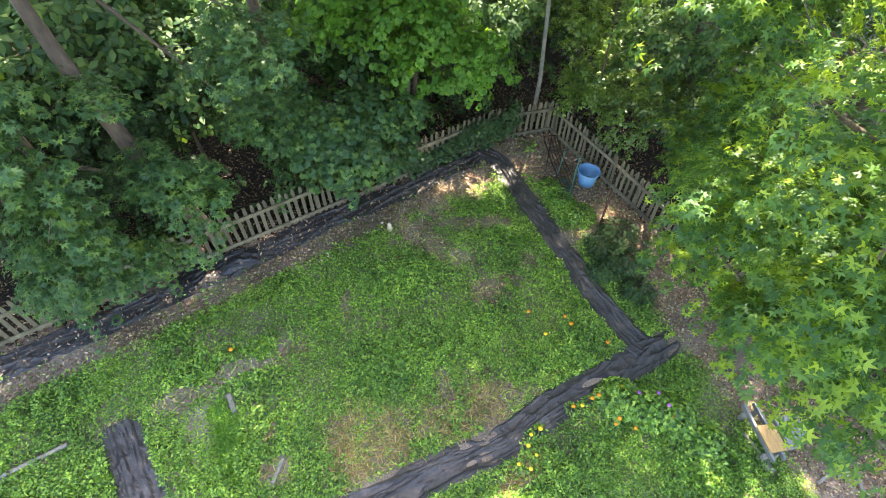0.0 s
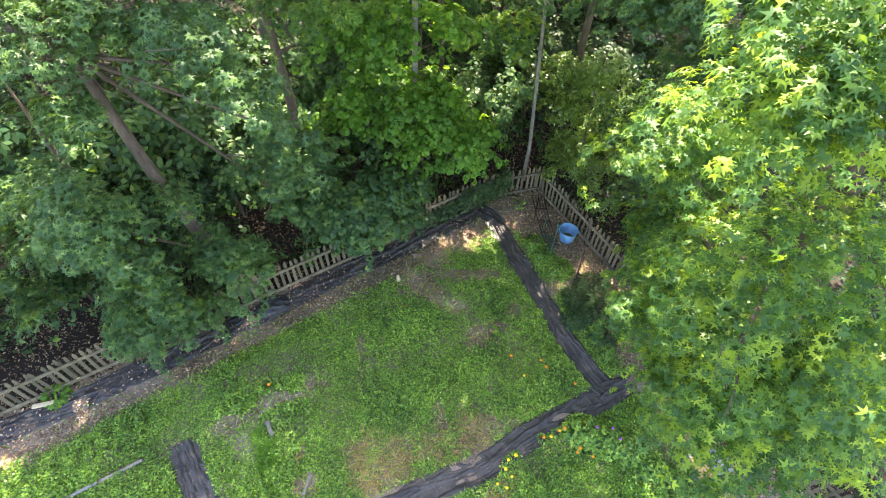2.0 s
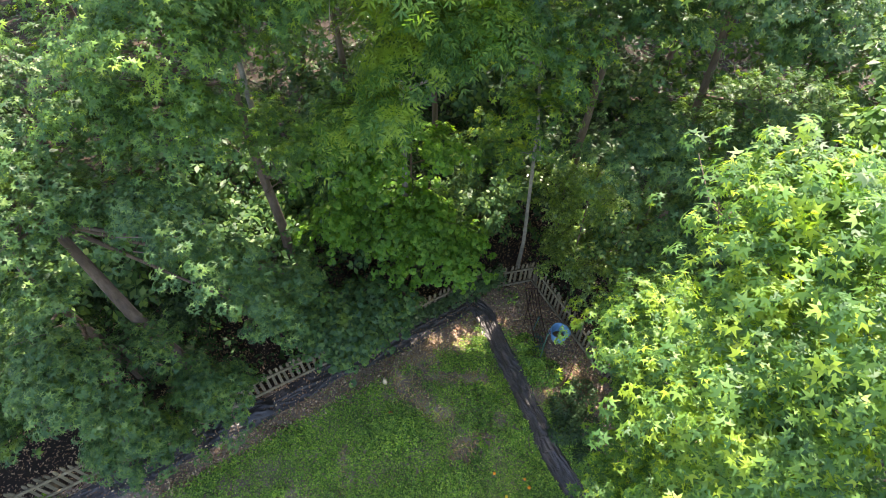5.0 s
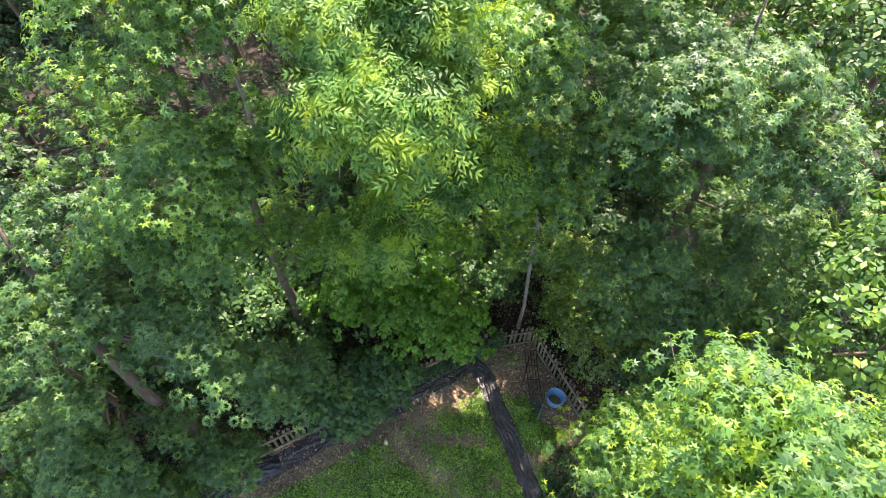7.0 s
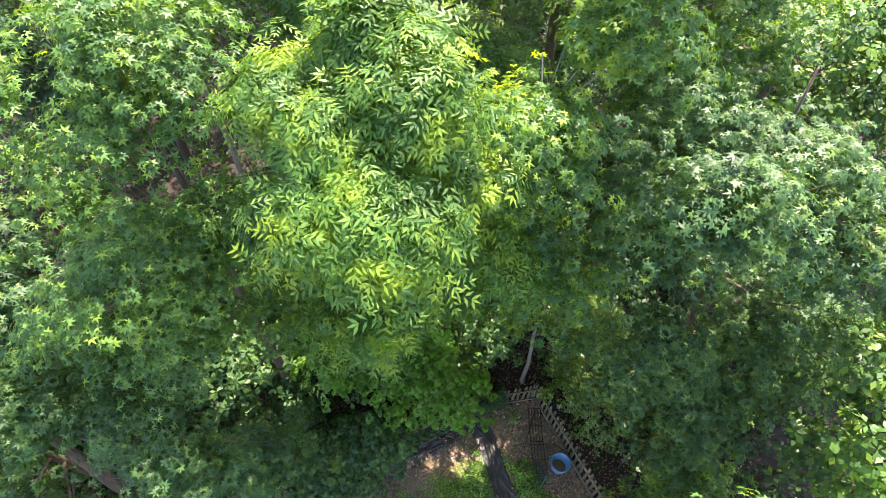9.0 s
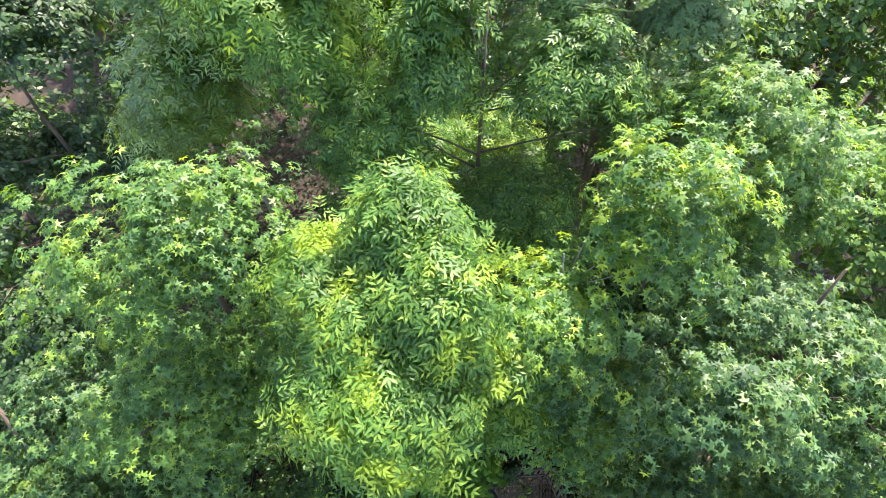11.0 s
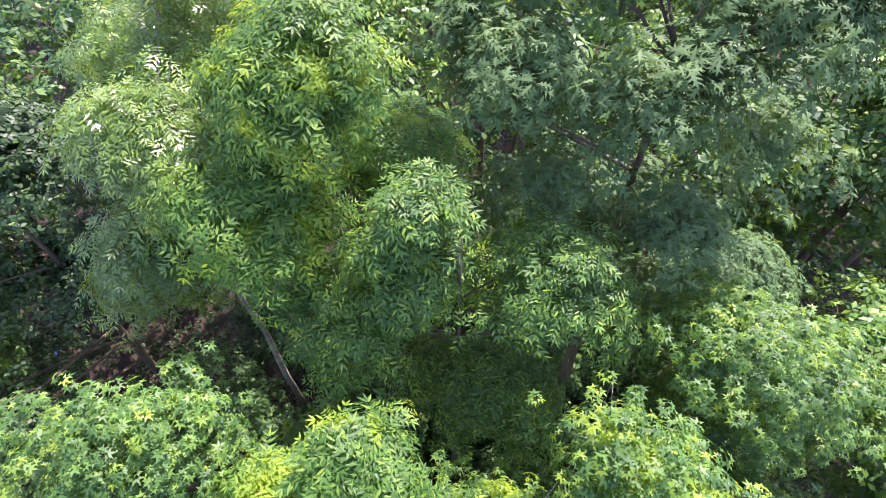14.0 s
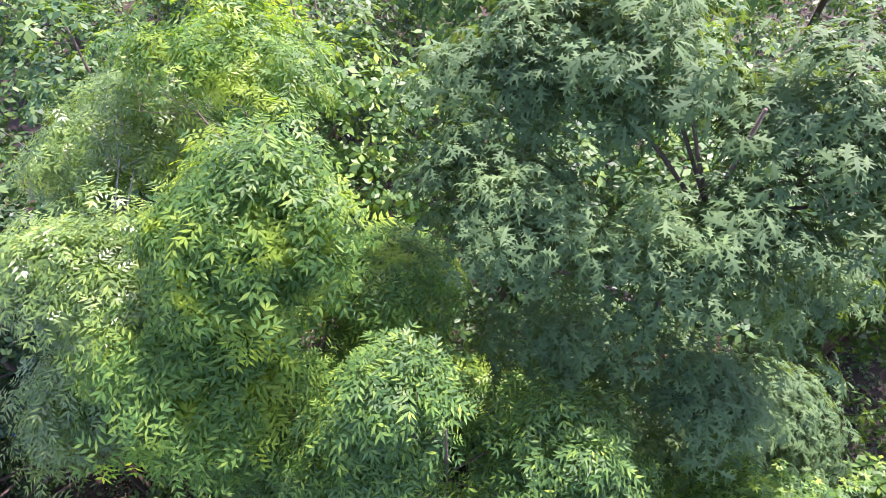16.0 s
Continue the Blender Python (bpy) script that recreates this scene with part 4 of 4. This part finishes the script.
def bucket(x, y):
    thing = tagged(empty("bucket", (x, y, ground_z(x) + 0.03)), "large blue plastic bucket on leaf litter by the fence", "bucket")
    part("body", lathe([(0.19, 0.0), (0.195, 0.01), (0.245, 0.40), (0.235, 0.40), (0.185, 0.03)]), BLUE, thing)
    bm = bmesh.new()
    ring = [(0.253 * math.cos(a), 0.253 * math.sin(a), 0.40 + 0.012 * math.cos(3 * a)) for a in np.linspace(0, 2 * math.pi, 37)]
    tube(bm, ring, [0.015] * 37, 6)
    part("rim", bm, BLUE, thing)
    for side in (1, -1):
        bm = bmesh.new()
        tube(bm, [(side * (0.25 + 0.05 * math.sin(a)), 0.09 * math.cos(a), 0.36 - 0.03 * math.sin(a)) for a in np.linspace(0, math.pi, 9)], [0.011] * 9, 6)
        part("handle", bm, BLUE, thing)
    bm = lathe([(0.19, 0.035), (0.192, 0.05), (0.15, 0.055), (0.01, 0.06)])
    part("debris", bm, LITTER, thing, "wet brown debris")
    return thing


bucket(3.50, 9.42)


def iron_frame():
    """A long rusted frame lying on the ground, with slats along it and a loose leg."""
    x0, y0, x1, y1 = 2.80, 10.92, 2.98, 9.10
    thing = tagged(empty("iron_frame", (x0, y0, ground_z(x0))), "rusted iron lounger frame lying on leaf litter", "metal frame")
    dz = ground_z(x1) - ground_z(x0)
    ax = Vector((x1 - x0, y1 - y0, dz))
    side = Vector((-ax.y, ax.x, 0)).normalized()
    for o in (-0.17, 0.17):
        bm = bmesh.new()
        tube(bm, [tuple(ax * s + side * o + Vector((0, 0, 0.09 + h))) for s, h in ((0, 0.10), (0.06, 0.02), (0.5, 0.0), (0.58, 0.04), (1.0, 0.16))], [0.014] * 5, 8)
        part("rail", bm, RUST, thing)
    for s, h in ((0.0, 0.10), (0.25, 0.01), (0.5, 0.0), (0.55, 0.03), (0.78, 0.09), (1.0, 0.16)):
        bm = bmesh.new()
        tube(bm, [tuple(ax * s + side * o + Vector((0, 0, 0.09 + h))) for o in (-0.17, 0, 0.17)], [0.013] * 3, 8)
        part("crossbar", bm, RUST, thing)
    for o in (-0.085, 0.0, 0.085):
        bm = bmesh.new()
        tube(bm, [tuple(ax * s + side * o + Vector((0, 0, 0.085 + h))) for s, h in ((0.02, 0.09), (0.25, 0.005), (0.5, -0.005), (0.75, 0.08), (0.98, 0.15))], [0.009] * 5, 6)
        part("slat", bm, RUST, thing)
    for s, o in ((0.05, -0.17), (0.05, 0.17), (0.58, 0.17), (0.98, -0.17), (0.98, 0.17)):
        bm = bmesh.new()
        top = ax * s + side * o + Vector((0, 0, 0.10))
        tube(bm, [tuple(top), tuple(Vector((top.x, top.y, ax.z * s - 0.03)))], [0.012, 0.012], 8)
        part("leg", bm, RUST, thing)
    bm = bmesh.new()
    tube(bm, [(0.0, -0.1, 0.16), (-0.26, -1.16, 0.05)], [0.011, 0.011], 8)
    part("loose_bar", bm, RUST, thing)


iron_frame()


def post(x, y, h, r, material, label, lean=(0, 0)):
    thing = tagged(empty("garden_stake", (x, y, ground_z(x) - 0.05)), label, "stake", "garden stakes")
    bm = bmesh.new()
    tube(bm, [(0, 0, 0), (lean[0] * 0.5, lean[1] * 0.5, h * 0.5), (lean[0], lean[1], h)], [r, r, r], 8)
    part("shaft", bm, material, thing)
    bm = bmesh.new()
    box(bm, r * 3.4, r * 3.4, 0.05, Matrix.Translation((lean[0], lean[1], h)), r * 0.5)
    part("cap", bm, material, thing)


post(2.95, 8.72, 1.45, 0.017, GREEN_PAINT, "green metal garden stake standing in weeds")
post(2.78, 9.55, 0.95, 0.015, GREEN_PAINT, "short green metal stake beside the iron frame", (0.05, -0.06))
post(3.59, 8.06, 1.15, 0.012, RUST, "thin dark iron rod stuck in the soil")
post(3.61, 8.07, 0.85, 0.010, RUST, "thin dark iron rod stuck in the soil", (0.03, 0.02))

bm = bmesh.new()
g = np.random.default_rng(91)
loop = [(0.15 * math.cos(a * 1.0) * (1 + 0.4 * math.sin(a * 0.37)) + g.normal(0, 0.02), 0.22 * math.sin(a) * (1 + 0.3 * math.cos(a * 0.53)) + g.normal(0, 0.02), 0.05 + 0.004 * a + 0.03 * math.sin(a * 0.8)) for a in np.linspace(0, 26, 110)]
tube(bm, loop, [0.011] * len(loop), 6)
coil = tagged(part("garden_hose", bm, GREEN_PAINT), "tangled dark green hose heaped in the weeds", "hose")
coil.location = (2.88, 9.18, ground_z(2.88))


# wooden hive on rails under the sweetgum
def hive():
    ax, ay = 5.51, 3.68
    bx, by = 5.66, 2.80
    thing = tagged(empty("hive_stand", (ax, ay, ground_z(ax))), "low hive box with grey lid and tan board on grey rails", "hive")
    d = Vector((bx - ax, by - ay, 0))
    ln, yaw = d.length, math.atan2(by - ay, bx - ax)
    turn = Matrix.Rotation(yaw, 4, "Z")
    for o in (0.0, -0.20):
        bm = bmesh.new()
        box(bm, ln + 0.1, 0.05, 0.09, Matrix.Translation(d / 2 + Vector((0, 0, 0.33))) @ turn @ Matrix.Translation((0, o, 0)), 0.005)
        part("rail", bm, GREY_PAINT, thing)
        for e in (0.1, 0.9):
            bm = bmesh.new()
            box(bm, 0.07, 0.07, 0.37, Matrix.Translation(d * e + Vector((0, 0, -0.04))) @ turn @ Matrix.Translation((0, o, 0)), 0.004)
            part("leg", bm, GREY_WOOD, thing)
    bm = bmesh.new()
    box(bm, 0.46, 0.30, 0.028, Matrix.Translation(d * 0.66 + Vector((0, 0, 0.424))) @ turn @ Matrix.Translation((0, -0.06, 0)), 0.004)
    part("landing_board", bm, TAN_WOOD, thing, "yellowish varnished plywood board")
    bm = bmesh.new()
    box(bm, 0.44, 0.36, 0.42, Matrix.Translation(d * 0.58 + Vector((0, 0, 0.0))) @ turn @ Matrix.Translation((0, 0.34, 0)), 0.006)
    part("body", bm, GREY_WOOD, thing)
    bm = bmesh.new()
    box(bm, 0.50, 0.42, 0.05, Matrix.Translation(d * 0.58 + Vector((0, 0, 0.43))) @ turn @ Matrix.Translation((0, 0.34, 0)), 0.006)
    part("lid", bm, GREY_PAINT, thing, "flat grey metal lid")


hive()


def board(name, a, b, width, thick, material, label, category="board", lift=0.02):
    """A worn plank lying between two points."""
    ax, ay = a
    bx, by = b
    bm = bmesh.new()
    ln = math.hypot(bx - ax, by - ay)
    box(bm, ln, width, thick, None, min(thick, width) * 0.16)
    ob = tagged(part(name, bm, material), label, category)
    slope = -math.atan2(ground_z(bx) - ground_z(ax), ln)
    ob.matrix_basis = Matrix.Translation(((ax + bx) / 2, (ay + by) / 2, ground_z((ax + bx) / 2) + lift)) @ Matrix.Rotation(math.atan2(by - ay, bx - ax), 4, "Z") @ Matrix.Rotation(slope, 4, "Y")
    return ob


board("edging_board", (5.26, 3.3), (5.59, 2.64), 0.16, 0.04, GREY_WOOD, "flat weathered edging plank beside the mulch")
board("plank", (-3.73, 3.78), (-3.55, 3.46), 0.09, 0.05, GREY_WOOD, "short grey plank lying in the grass")
board("stick", (-2.60, 2.72), (-2.69, 2.33), 0.06, 0.05, TWIG, "pale broken stick on a bare patch", "stick")
board("edging_strip", (-7.6, 1.84), (-6.75, 2.40), 0.07, 0.05, GREY_PAINT, "pale grey edging strip half sunk in grass", "edging")
board("edging_strip", (-6.72, 2.42), (-6.05, 2.86), 0.07, 0.05, TWIG, "pale grey edging strip half sunk in grass", "edging")
board("plank", (-8.66, 3.83), (-8.26, 3.96), 0.09, 0.05, PALE, "pale painted plank lying on black fabric", lift=0.09)
board("wood_chunk", (6.30, 2.48), (6.55, 2.62), 0.06, 0.05, TWIG, "split pale wood on brown mulch", "wood")
board("wood_chunk", (7.02, 2.35), (7.10, 2.75), 0.06, 0.05, TWIG, "split pale wood on brown mulch", "wood")
board("rail_piece", (-6.9, 5.32), (-5.3, 6.40), 0.05, 0.07, PICKET, "loose weathered rail leaning low at the fence foot", "rail")

bm = lathe([(0.05, 0.0), (0.065, 0.05), (0.055, 0.11), (0.03, 0.14), (0.045, 0.18), (0.04, 0.22), (0.005, 0.25)], 14)
orn = tagged(part("garden_ornament", bm, PALE), "small pale garden ornament standing in thin grass", "ornament")
orn.location = (-1.17, 7.67, ground_z(-1.17))

bm = lathe([(0.005, 0.0), (0.05, 0.012), (0.03, 0.03), (0.005, 0.032)], 9)
toy = tagged(part("plastic_scrap", bm, RED), "small red plastic scrap in the grass", "scrap")
toy.matrix_basis = Matrix.Translation((-0.93, 6.88, ground_z(-0.93) + 0.04)) @ Matrix.Diagonal((1.3, 0.8, 1, 1))


def crumpled(name, label, x, y, sx, sy, h, turn, seed):
    """A sheet heaped into folds."""
    bm = bmesh.new()
    n = 34
    grid = []
    c, sn = math.cos(radians(turn)), math.sin(radians(turn))
    for j in range(n):
        line = []
        for i in range(n):
            u, v = -1 + 2 * i / (n - 1), -1 + 2 * j / (n - 1)
            r2 = min(1.0, u * u * 0.8 + v * v * 0.8)
            fold = 1 - abs(noise.noise(Vector((u * 1.7 + seed, v * 2.8, seed)))) * 2.2
            fine = noise.noise(Vector((u * 6, v * 6 + seed, 1.0)))
            edge = 1 + 0.16 * noise.noise(Vector((u * 2, v * 2, seed + 4)))
            z = h * (1 - r2) ** 0.7 * (0.55 + 0.45 * fold) + 0.012 * fine + 0.05
            px, py = u * sx * edge, v * sy * edge
            wx, wy = x + px * c - py * sn, y + px * sn + py * c
            line.append(bm.verts.new((wx, wy, ground_z(wx) + z)))
        grid.append(line)
    for j in range(n - 1):
        for i in range(n - 1):
            if math.hypot(-1 + 2 * (i + 0.5) / (n - 1), -1 + 2 * (j + 0.5) / (n - 1)) < 1.12:
                bm.faces.new((grid[j][i], grid[j][i + 1], grid[j + 1][i + 1], grid[j + 1][i])).smooth = True
    bmesh.ops.delete(bm, geom=[v for v in bm.verts if not v.link_faces], context="VERTS")
    return tagged(part(name, bm, PLASTIC), label, "plastic sheet", "black plastic heaps")


crumpled("plastic_sheet", "crumpled black plastic sheet heaped beside the fence", -4.22, 6.66, 0.42, 0.26, 0.15, 30, 1.0)
crumpled("plastic_sheet", "flattened black plastic sheet on the fabric", -4.95, 6.20, 0.38, 0.28, 0.07, 38, 5.0)


BLUE_SHEET = plain_material("blue_tarpaulin", [(0.3, (0.03, 0.06, 0.42)), (0.7, (0.05, 0.10, 0.60))], 6.0, 0.45)
tarp = crumpled("tarpaulin", "small crumpled blue tarpaulin on the forest floor", -14.60, 12.71, 0.28, 0.2, 0.15, 20, 9.0)
tarp.data.materials[0] = BLUE_SHEET
tagged(tarp, "", "tarpaulin", "litter in the wood")

# ---- flowers and bed plants ----
def leafy_mesh(seed, reach, height, count, size, template, material):
    g = np.random.default_rng(seed)
    a, r = g.uniform(0, 6.28, count), np.sqrt(g.uniform(0, 1, count)) * reach
    out = np.stack([np.cos(a), np.sin(a), np.zeros(count)], 1)
    z = height * (1 - 0.7 * (r / reach) ** 2) * g.uniform(0.25, 1, count)
    place = out * r[:, None] + np.stack([np.zeros(count), np.zeros(count), z], 1)
    return leaf_mesh("foliage", template, place, np.array([0, 0, 1.0]) + 0.5 * out + g.normal(0, 0.35, (count, 3)), out + g.normal(0, 0.4, (count, 3)), size * g.uniform(0.6, 1.2, count), material)


def marigold(material, seed):
    thing = empty("marigold")
    part("foliage", leafy_mesh(seed, 0.13, 0.20, 90, 0.075, SIMPLE, WEED), None, thing)
    bm = bmesh.new()
    tube(bm, [(0, 0, 0), (0.01, 0.005, 0.12), (0.0, 0.01, 0.22)], [0.005, 0.004, 0.004], 5)
    part("stem", bm, WEED, thing)
    bm = lathe([(0.006, 0.205), (0.026, 0.215), (0.040, 0.232), (0.030, 0.243), (0.034, 0.248), (0.018, 0.256), (0.004, 0.258)], 14)
    for v in bm.verts:
        v.co += Vector((noise.noise(v.co * 90), noise.noise(v.co * 90 + Vector((5, 0, 0))), 0)) * 0.008
    part("flower", bm, material, thing)
    return thing


plants = [tagged(marigold(ORANGE, 1), "orange marigold in bloom among low weeds", "flower", "marigolds"), tagged(marigold(YELLOW, 2), "yellow marigold in bloom among low weeds", "flower", "marigolds")]
g = random.Random(7)
for i, (x, y) in enumerate(MARIGOLDS):
    m = pose(x, y, ground_z(x), 0, 0, g.uniform(0, 360)) @ Matrix.Scale(g.uniform(0.9, 1.2), 4)
    if i < 2:
        plants[i].matrix_basis = m
    else:
        copy_thing(plants[1 if i in (3, 7, 8, 9, 10, 11, 13, 15, 17) else 0], m)


def bed_plant(label, x, y, reach, height, count, size, template, material, seed, group="", blooms=()):
    thing = tagged(empty("bed_plant", (x, y, ground_z(x))), label, "plant", group)
    part("foliage", leafy_mesh(seed, reach, height, count, size, template, material), None, thing)
    for k in range(4):
        bm = bmesh.new()
        a = k * 1.6 + seed
        tube(bm, [(0, 0, 0), (reach * 0.3 * math.cos(a), reach * 0.3 * math.sin(a), height * 0.5), (reach * 0.5 * math.cos(a), reach * 0.5 * math.sin(a), height * 0.8)], [0.009, 0.007, 0.003], 5)
        part("stem", bm, IVY, thing)
    for bx, by, bz in blooms:
        b = lathe([(0.005, 0.0), (0.03, 0.01), (0.035, 0.02), (0.02, 0.028), (0.003, 0.03)], 9)
        part("flower", b, PURPLE, thing, "purple flower").location = (bx, by, bz)
    return thing


bed_plant("bushy green flowering plant beside the fabric", 3.15, 3.85, 0.42, 0.50, 900, 0.085, BROAD, WEED, 61, "bed plants")
bed_plant("bushy green plant with purple flowers", 3.65, 3.70, 0.45, 0.55, 950, 0.08, BROAD, WEED, 62, "bed plants", ((0.1, 0.1, 0.52), (-0.2, 0.15, 0.42), (0.25, -0.1, 0.45)))
bed_plant("bushy green flowering plant beside the fabric", 4.15, 3.55, 0.42, 0.42, 800, 0.08, BROAD, WEED, 63, "bed plants")
bed_plant("bushy green flowering plant beside the fabric", 4.55, 3.15, 0.40, 0.36, 700, 0.075, BROAD, WEED, 64, "bed plants")
for i, (x, y, r, h) in enumerate([(3.55, 7.35, 0.45, 0.45), (3.45, 6.75, 0.40, 0.40), (3.95, 7.75, 0.45, 0.5), (3.9, 6.9, 0.45, 0.55), (4.0, 6.2, 0.4, 0.4), (2.75, 8.7, 0.35, 0.28), (3.15, 8.3, 0.38, 0.3), (2.55, 9.15, 0.3, 0.25)]):
    bed_plant("dense dark green plant between fabric and fence", x, y, r, h, 800, 0.085, SIMPLE, (IVY, WEED)[i > 4], 70 + i, "fence-side plants")
bed_plant("pale green broad-leaved weed rosette", 1.68, 7.49, 0.16, 0.16, 26, 0.22, SIMPLE, MAPLE, 90)
bed_plant("pale green broad-leaved weed rosette", -8.3, 4.12, 0.22, 0.35, 90, 0.18, SIMPLE, MAPLE, 91)
bed_plant("pale green broad-leaved weed rosette", 1.45, 6.35, 0.14, 0.12, 20, 0.16, SIMPLE, MAPLE, 92)
bed_plant("pale green fern tuft at the leaf-strewn corner", 2.2, 10.65, 0.2, 0.14, 60, 0.12, SIMPLE, WEED, 93)


def ivy(label, start, end, low, high, thick, count, seed, material=IVY, size=0.10):
    """Climbing leaves over a stretch of fence."""
    g = np.random.default_rng(seed)
    a, b = np.array(start), np.array(end)
    u = g.uniform(0, 1, count)
    top = high * (0.75 + 0.3 * soft_noise(u * 6, u * 0, 1.5, seed))
    z = low + (np.maximum(top, low + 0.1) - low) * g.uniform(0, 1, count) ** 0.7
    d = (b - a) / np.linalg.norm(b - a)
    nrm = np.array([d[1], -d[0]])
    off = g.normal(0, 1, count) * thick * (0.5 + 0.5 * z / high)
    p = a + (b - a) * u[:, None] + nrm * off[:, None]
    place = np.stack([p[:, 0], p[:, 1], -0.064 * p[:, 0] + z], 1)
    out = np.concatenate([nrm * np.sign(off)[:, None], np.full((count, 1), 0.7)], 1)
    thing = tagged(empty("ivy", (a[0], a[1], ground_z(a[0]))), label, "vine", "vines on the fence")
    place -= np.array(thing.location)
    part("foliage", leaf_mesh("foliage", BROAD, place, out + g.normal(0, 0.4, (count, 3)), g.normal(0, 0.5, (count, 3)) - (0, 0, 0.6), size * g.uniform(0.6, 1.3, count), material), None, thing)
    for k in range(5):
        q = a + (b - a) * (k + 0.5) / 5 - np.array(thing.location)[:2]
        bm = bmesh.new()
        gz = -0.064 * (q[0] + thing.location[0]) - thing.location[2]
        tube(bm, [(q[0], q[1], gz - 0.03), (q[0] + 0.08, q[1] + 0.05, gz + 0.5), (q[0] - 0.05, q[1] + 0.03, gz + 1.0)], [0.014, 0.010, 0.005], 5)
        part("stem", bm, BARK, thing)


ivy("dark green ivy smothering the back fence", (-0.9, 9.35), (1.85, 11.0), 0.1, 1.35, 0.16, 2600, 95)
ivy("dark green vine trailing over the mossy fence", (-2.2, 8.4), (-0.9, 9.3), 0.3, 1.3, 0.14, 900, 96, GUM_SHADE)
ivy("green vine trailing over the mossy fence", (-7.2, 5.05), (-4.95, 6.58), 0.15, 1.35, 0.22, 2100, 97, GUM_SHADE)


# ---- fence ----
def picket_mesh(h, w, d, top):
    bm = bmesh.new()
    prof = [(-w / 2, 0), (w / 2, 0), (w / 2, h - top), (w * 0.22, h - 0.004), (0, h), (-w * 0.22, h - 0.004), (-w / 2, h - top)]
    front = [bm.verts.new((x, -d / 2, z)) for x, z in prof]
    back = [bm.verts.new((x, d / 2, z)) for x, z in prof]
    bm.faces.new(front)
    bm.faces.new(back[::-1])
    for i in range(len(prof)):
        j = (i + 1) % len(prof)
        bm.faces.new((front[j], front[i], back[i], back[j]))
    me = bpy.data.meshes.new("picket")
    bm.to_mesh(me)
    bm.free()
    me.materials.append(PICKET)
    return me


def fence(pts, label, seed, side):
    """Posts, two rails and pointed pickets along a line; side: which way the rails stand from the pickets."""
    g = random.Random(seed)
    thing = tagged(empty("picket_fence", (pts[0][0], pts[0][1], ground_z(pts[0][0]))), label, "fence")
    o = Vector(thing.location)
    shapes = [picket_mesh(h, w, 0.018, 0.085) for h, w in ((1.0, 0.072), (0.98, 0.070), (1.015, 0.075))]
    post = bmesh.new()
    box(post, 0.085, 0.085, 0.97, None, 0.006)
    post_me = bpy.data.meshes.new("post")
    post.to_mesh(post_me)
    post.free()
    post_me.materials.append(PICKET)
    for (ax, ay), (bx, by) in zip(pts, pts[1:]):
        a, b = Vector((ax, ay, ground_z(ax))), Vector((bx, by, ground_z(bx)))
        d = b - a
        ln = d.length
        yaw = math.atan2(d.y, d.x)
        nrm = Vector((-d.y, d.x, 0)).normalized() * side
        turn = Matrix.Rotation(yaw, 4, "Z")
        count = int(ln / 0.150)
        for i in range(count):
            p = a + d * ((i + 0.5) / count) - o + Vector((0, 0, 0.035 + g.uniform(-0.015, 0.01)))
            ob = new("picket", g.choice(shapes))
            ob.parent = thing
            ob.matrix_basis = Matrix.Translation(p) @ turn @ pose(0, 0, 0, g.gauss(0, 1.0), g.gauss(0, 1.3), g.gauss(0, 2))
        posts = max(1, round(ln / 2.2))
        for i in range(posts + 1):
            if i == posts and (bx, by) != pts[-1]:
                continue
            ob = new("post", post_me)
            ob.parent = thing
            ob.matrix_basis = Matrix.Translation(a + d * ((min(round(i / posts * count), count - 1) + 0.5) / count) - o - nrm * 0.056 + Vector((0, 0, -0.08))) @ turn
        for h in (0.12, 0.74):
            bm = bmesh.new()
            box(bm, ln, 0.036, 0.088, None, 0.004)
            m = Matrix.Translation((a + b) / 2 - o + nrm * 0.029 + Vector((0, 0, h))) @ turn @ Matrix.Rotation(-math.asin(d.z / ln), 4, "Y")
            rail = part("rail", bm, PICKET, thing)
            rail.matrix_basis = m
    return thing


fence(FENCE_L, "weathered mossy picket fence along the wood", 1, -1)
fence(FENCE_R, "weathered grey wooden picket fence, rails facing the yard", 2, -1)
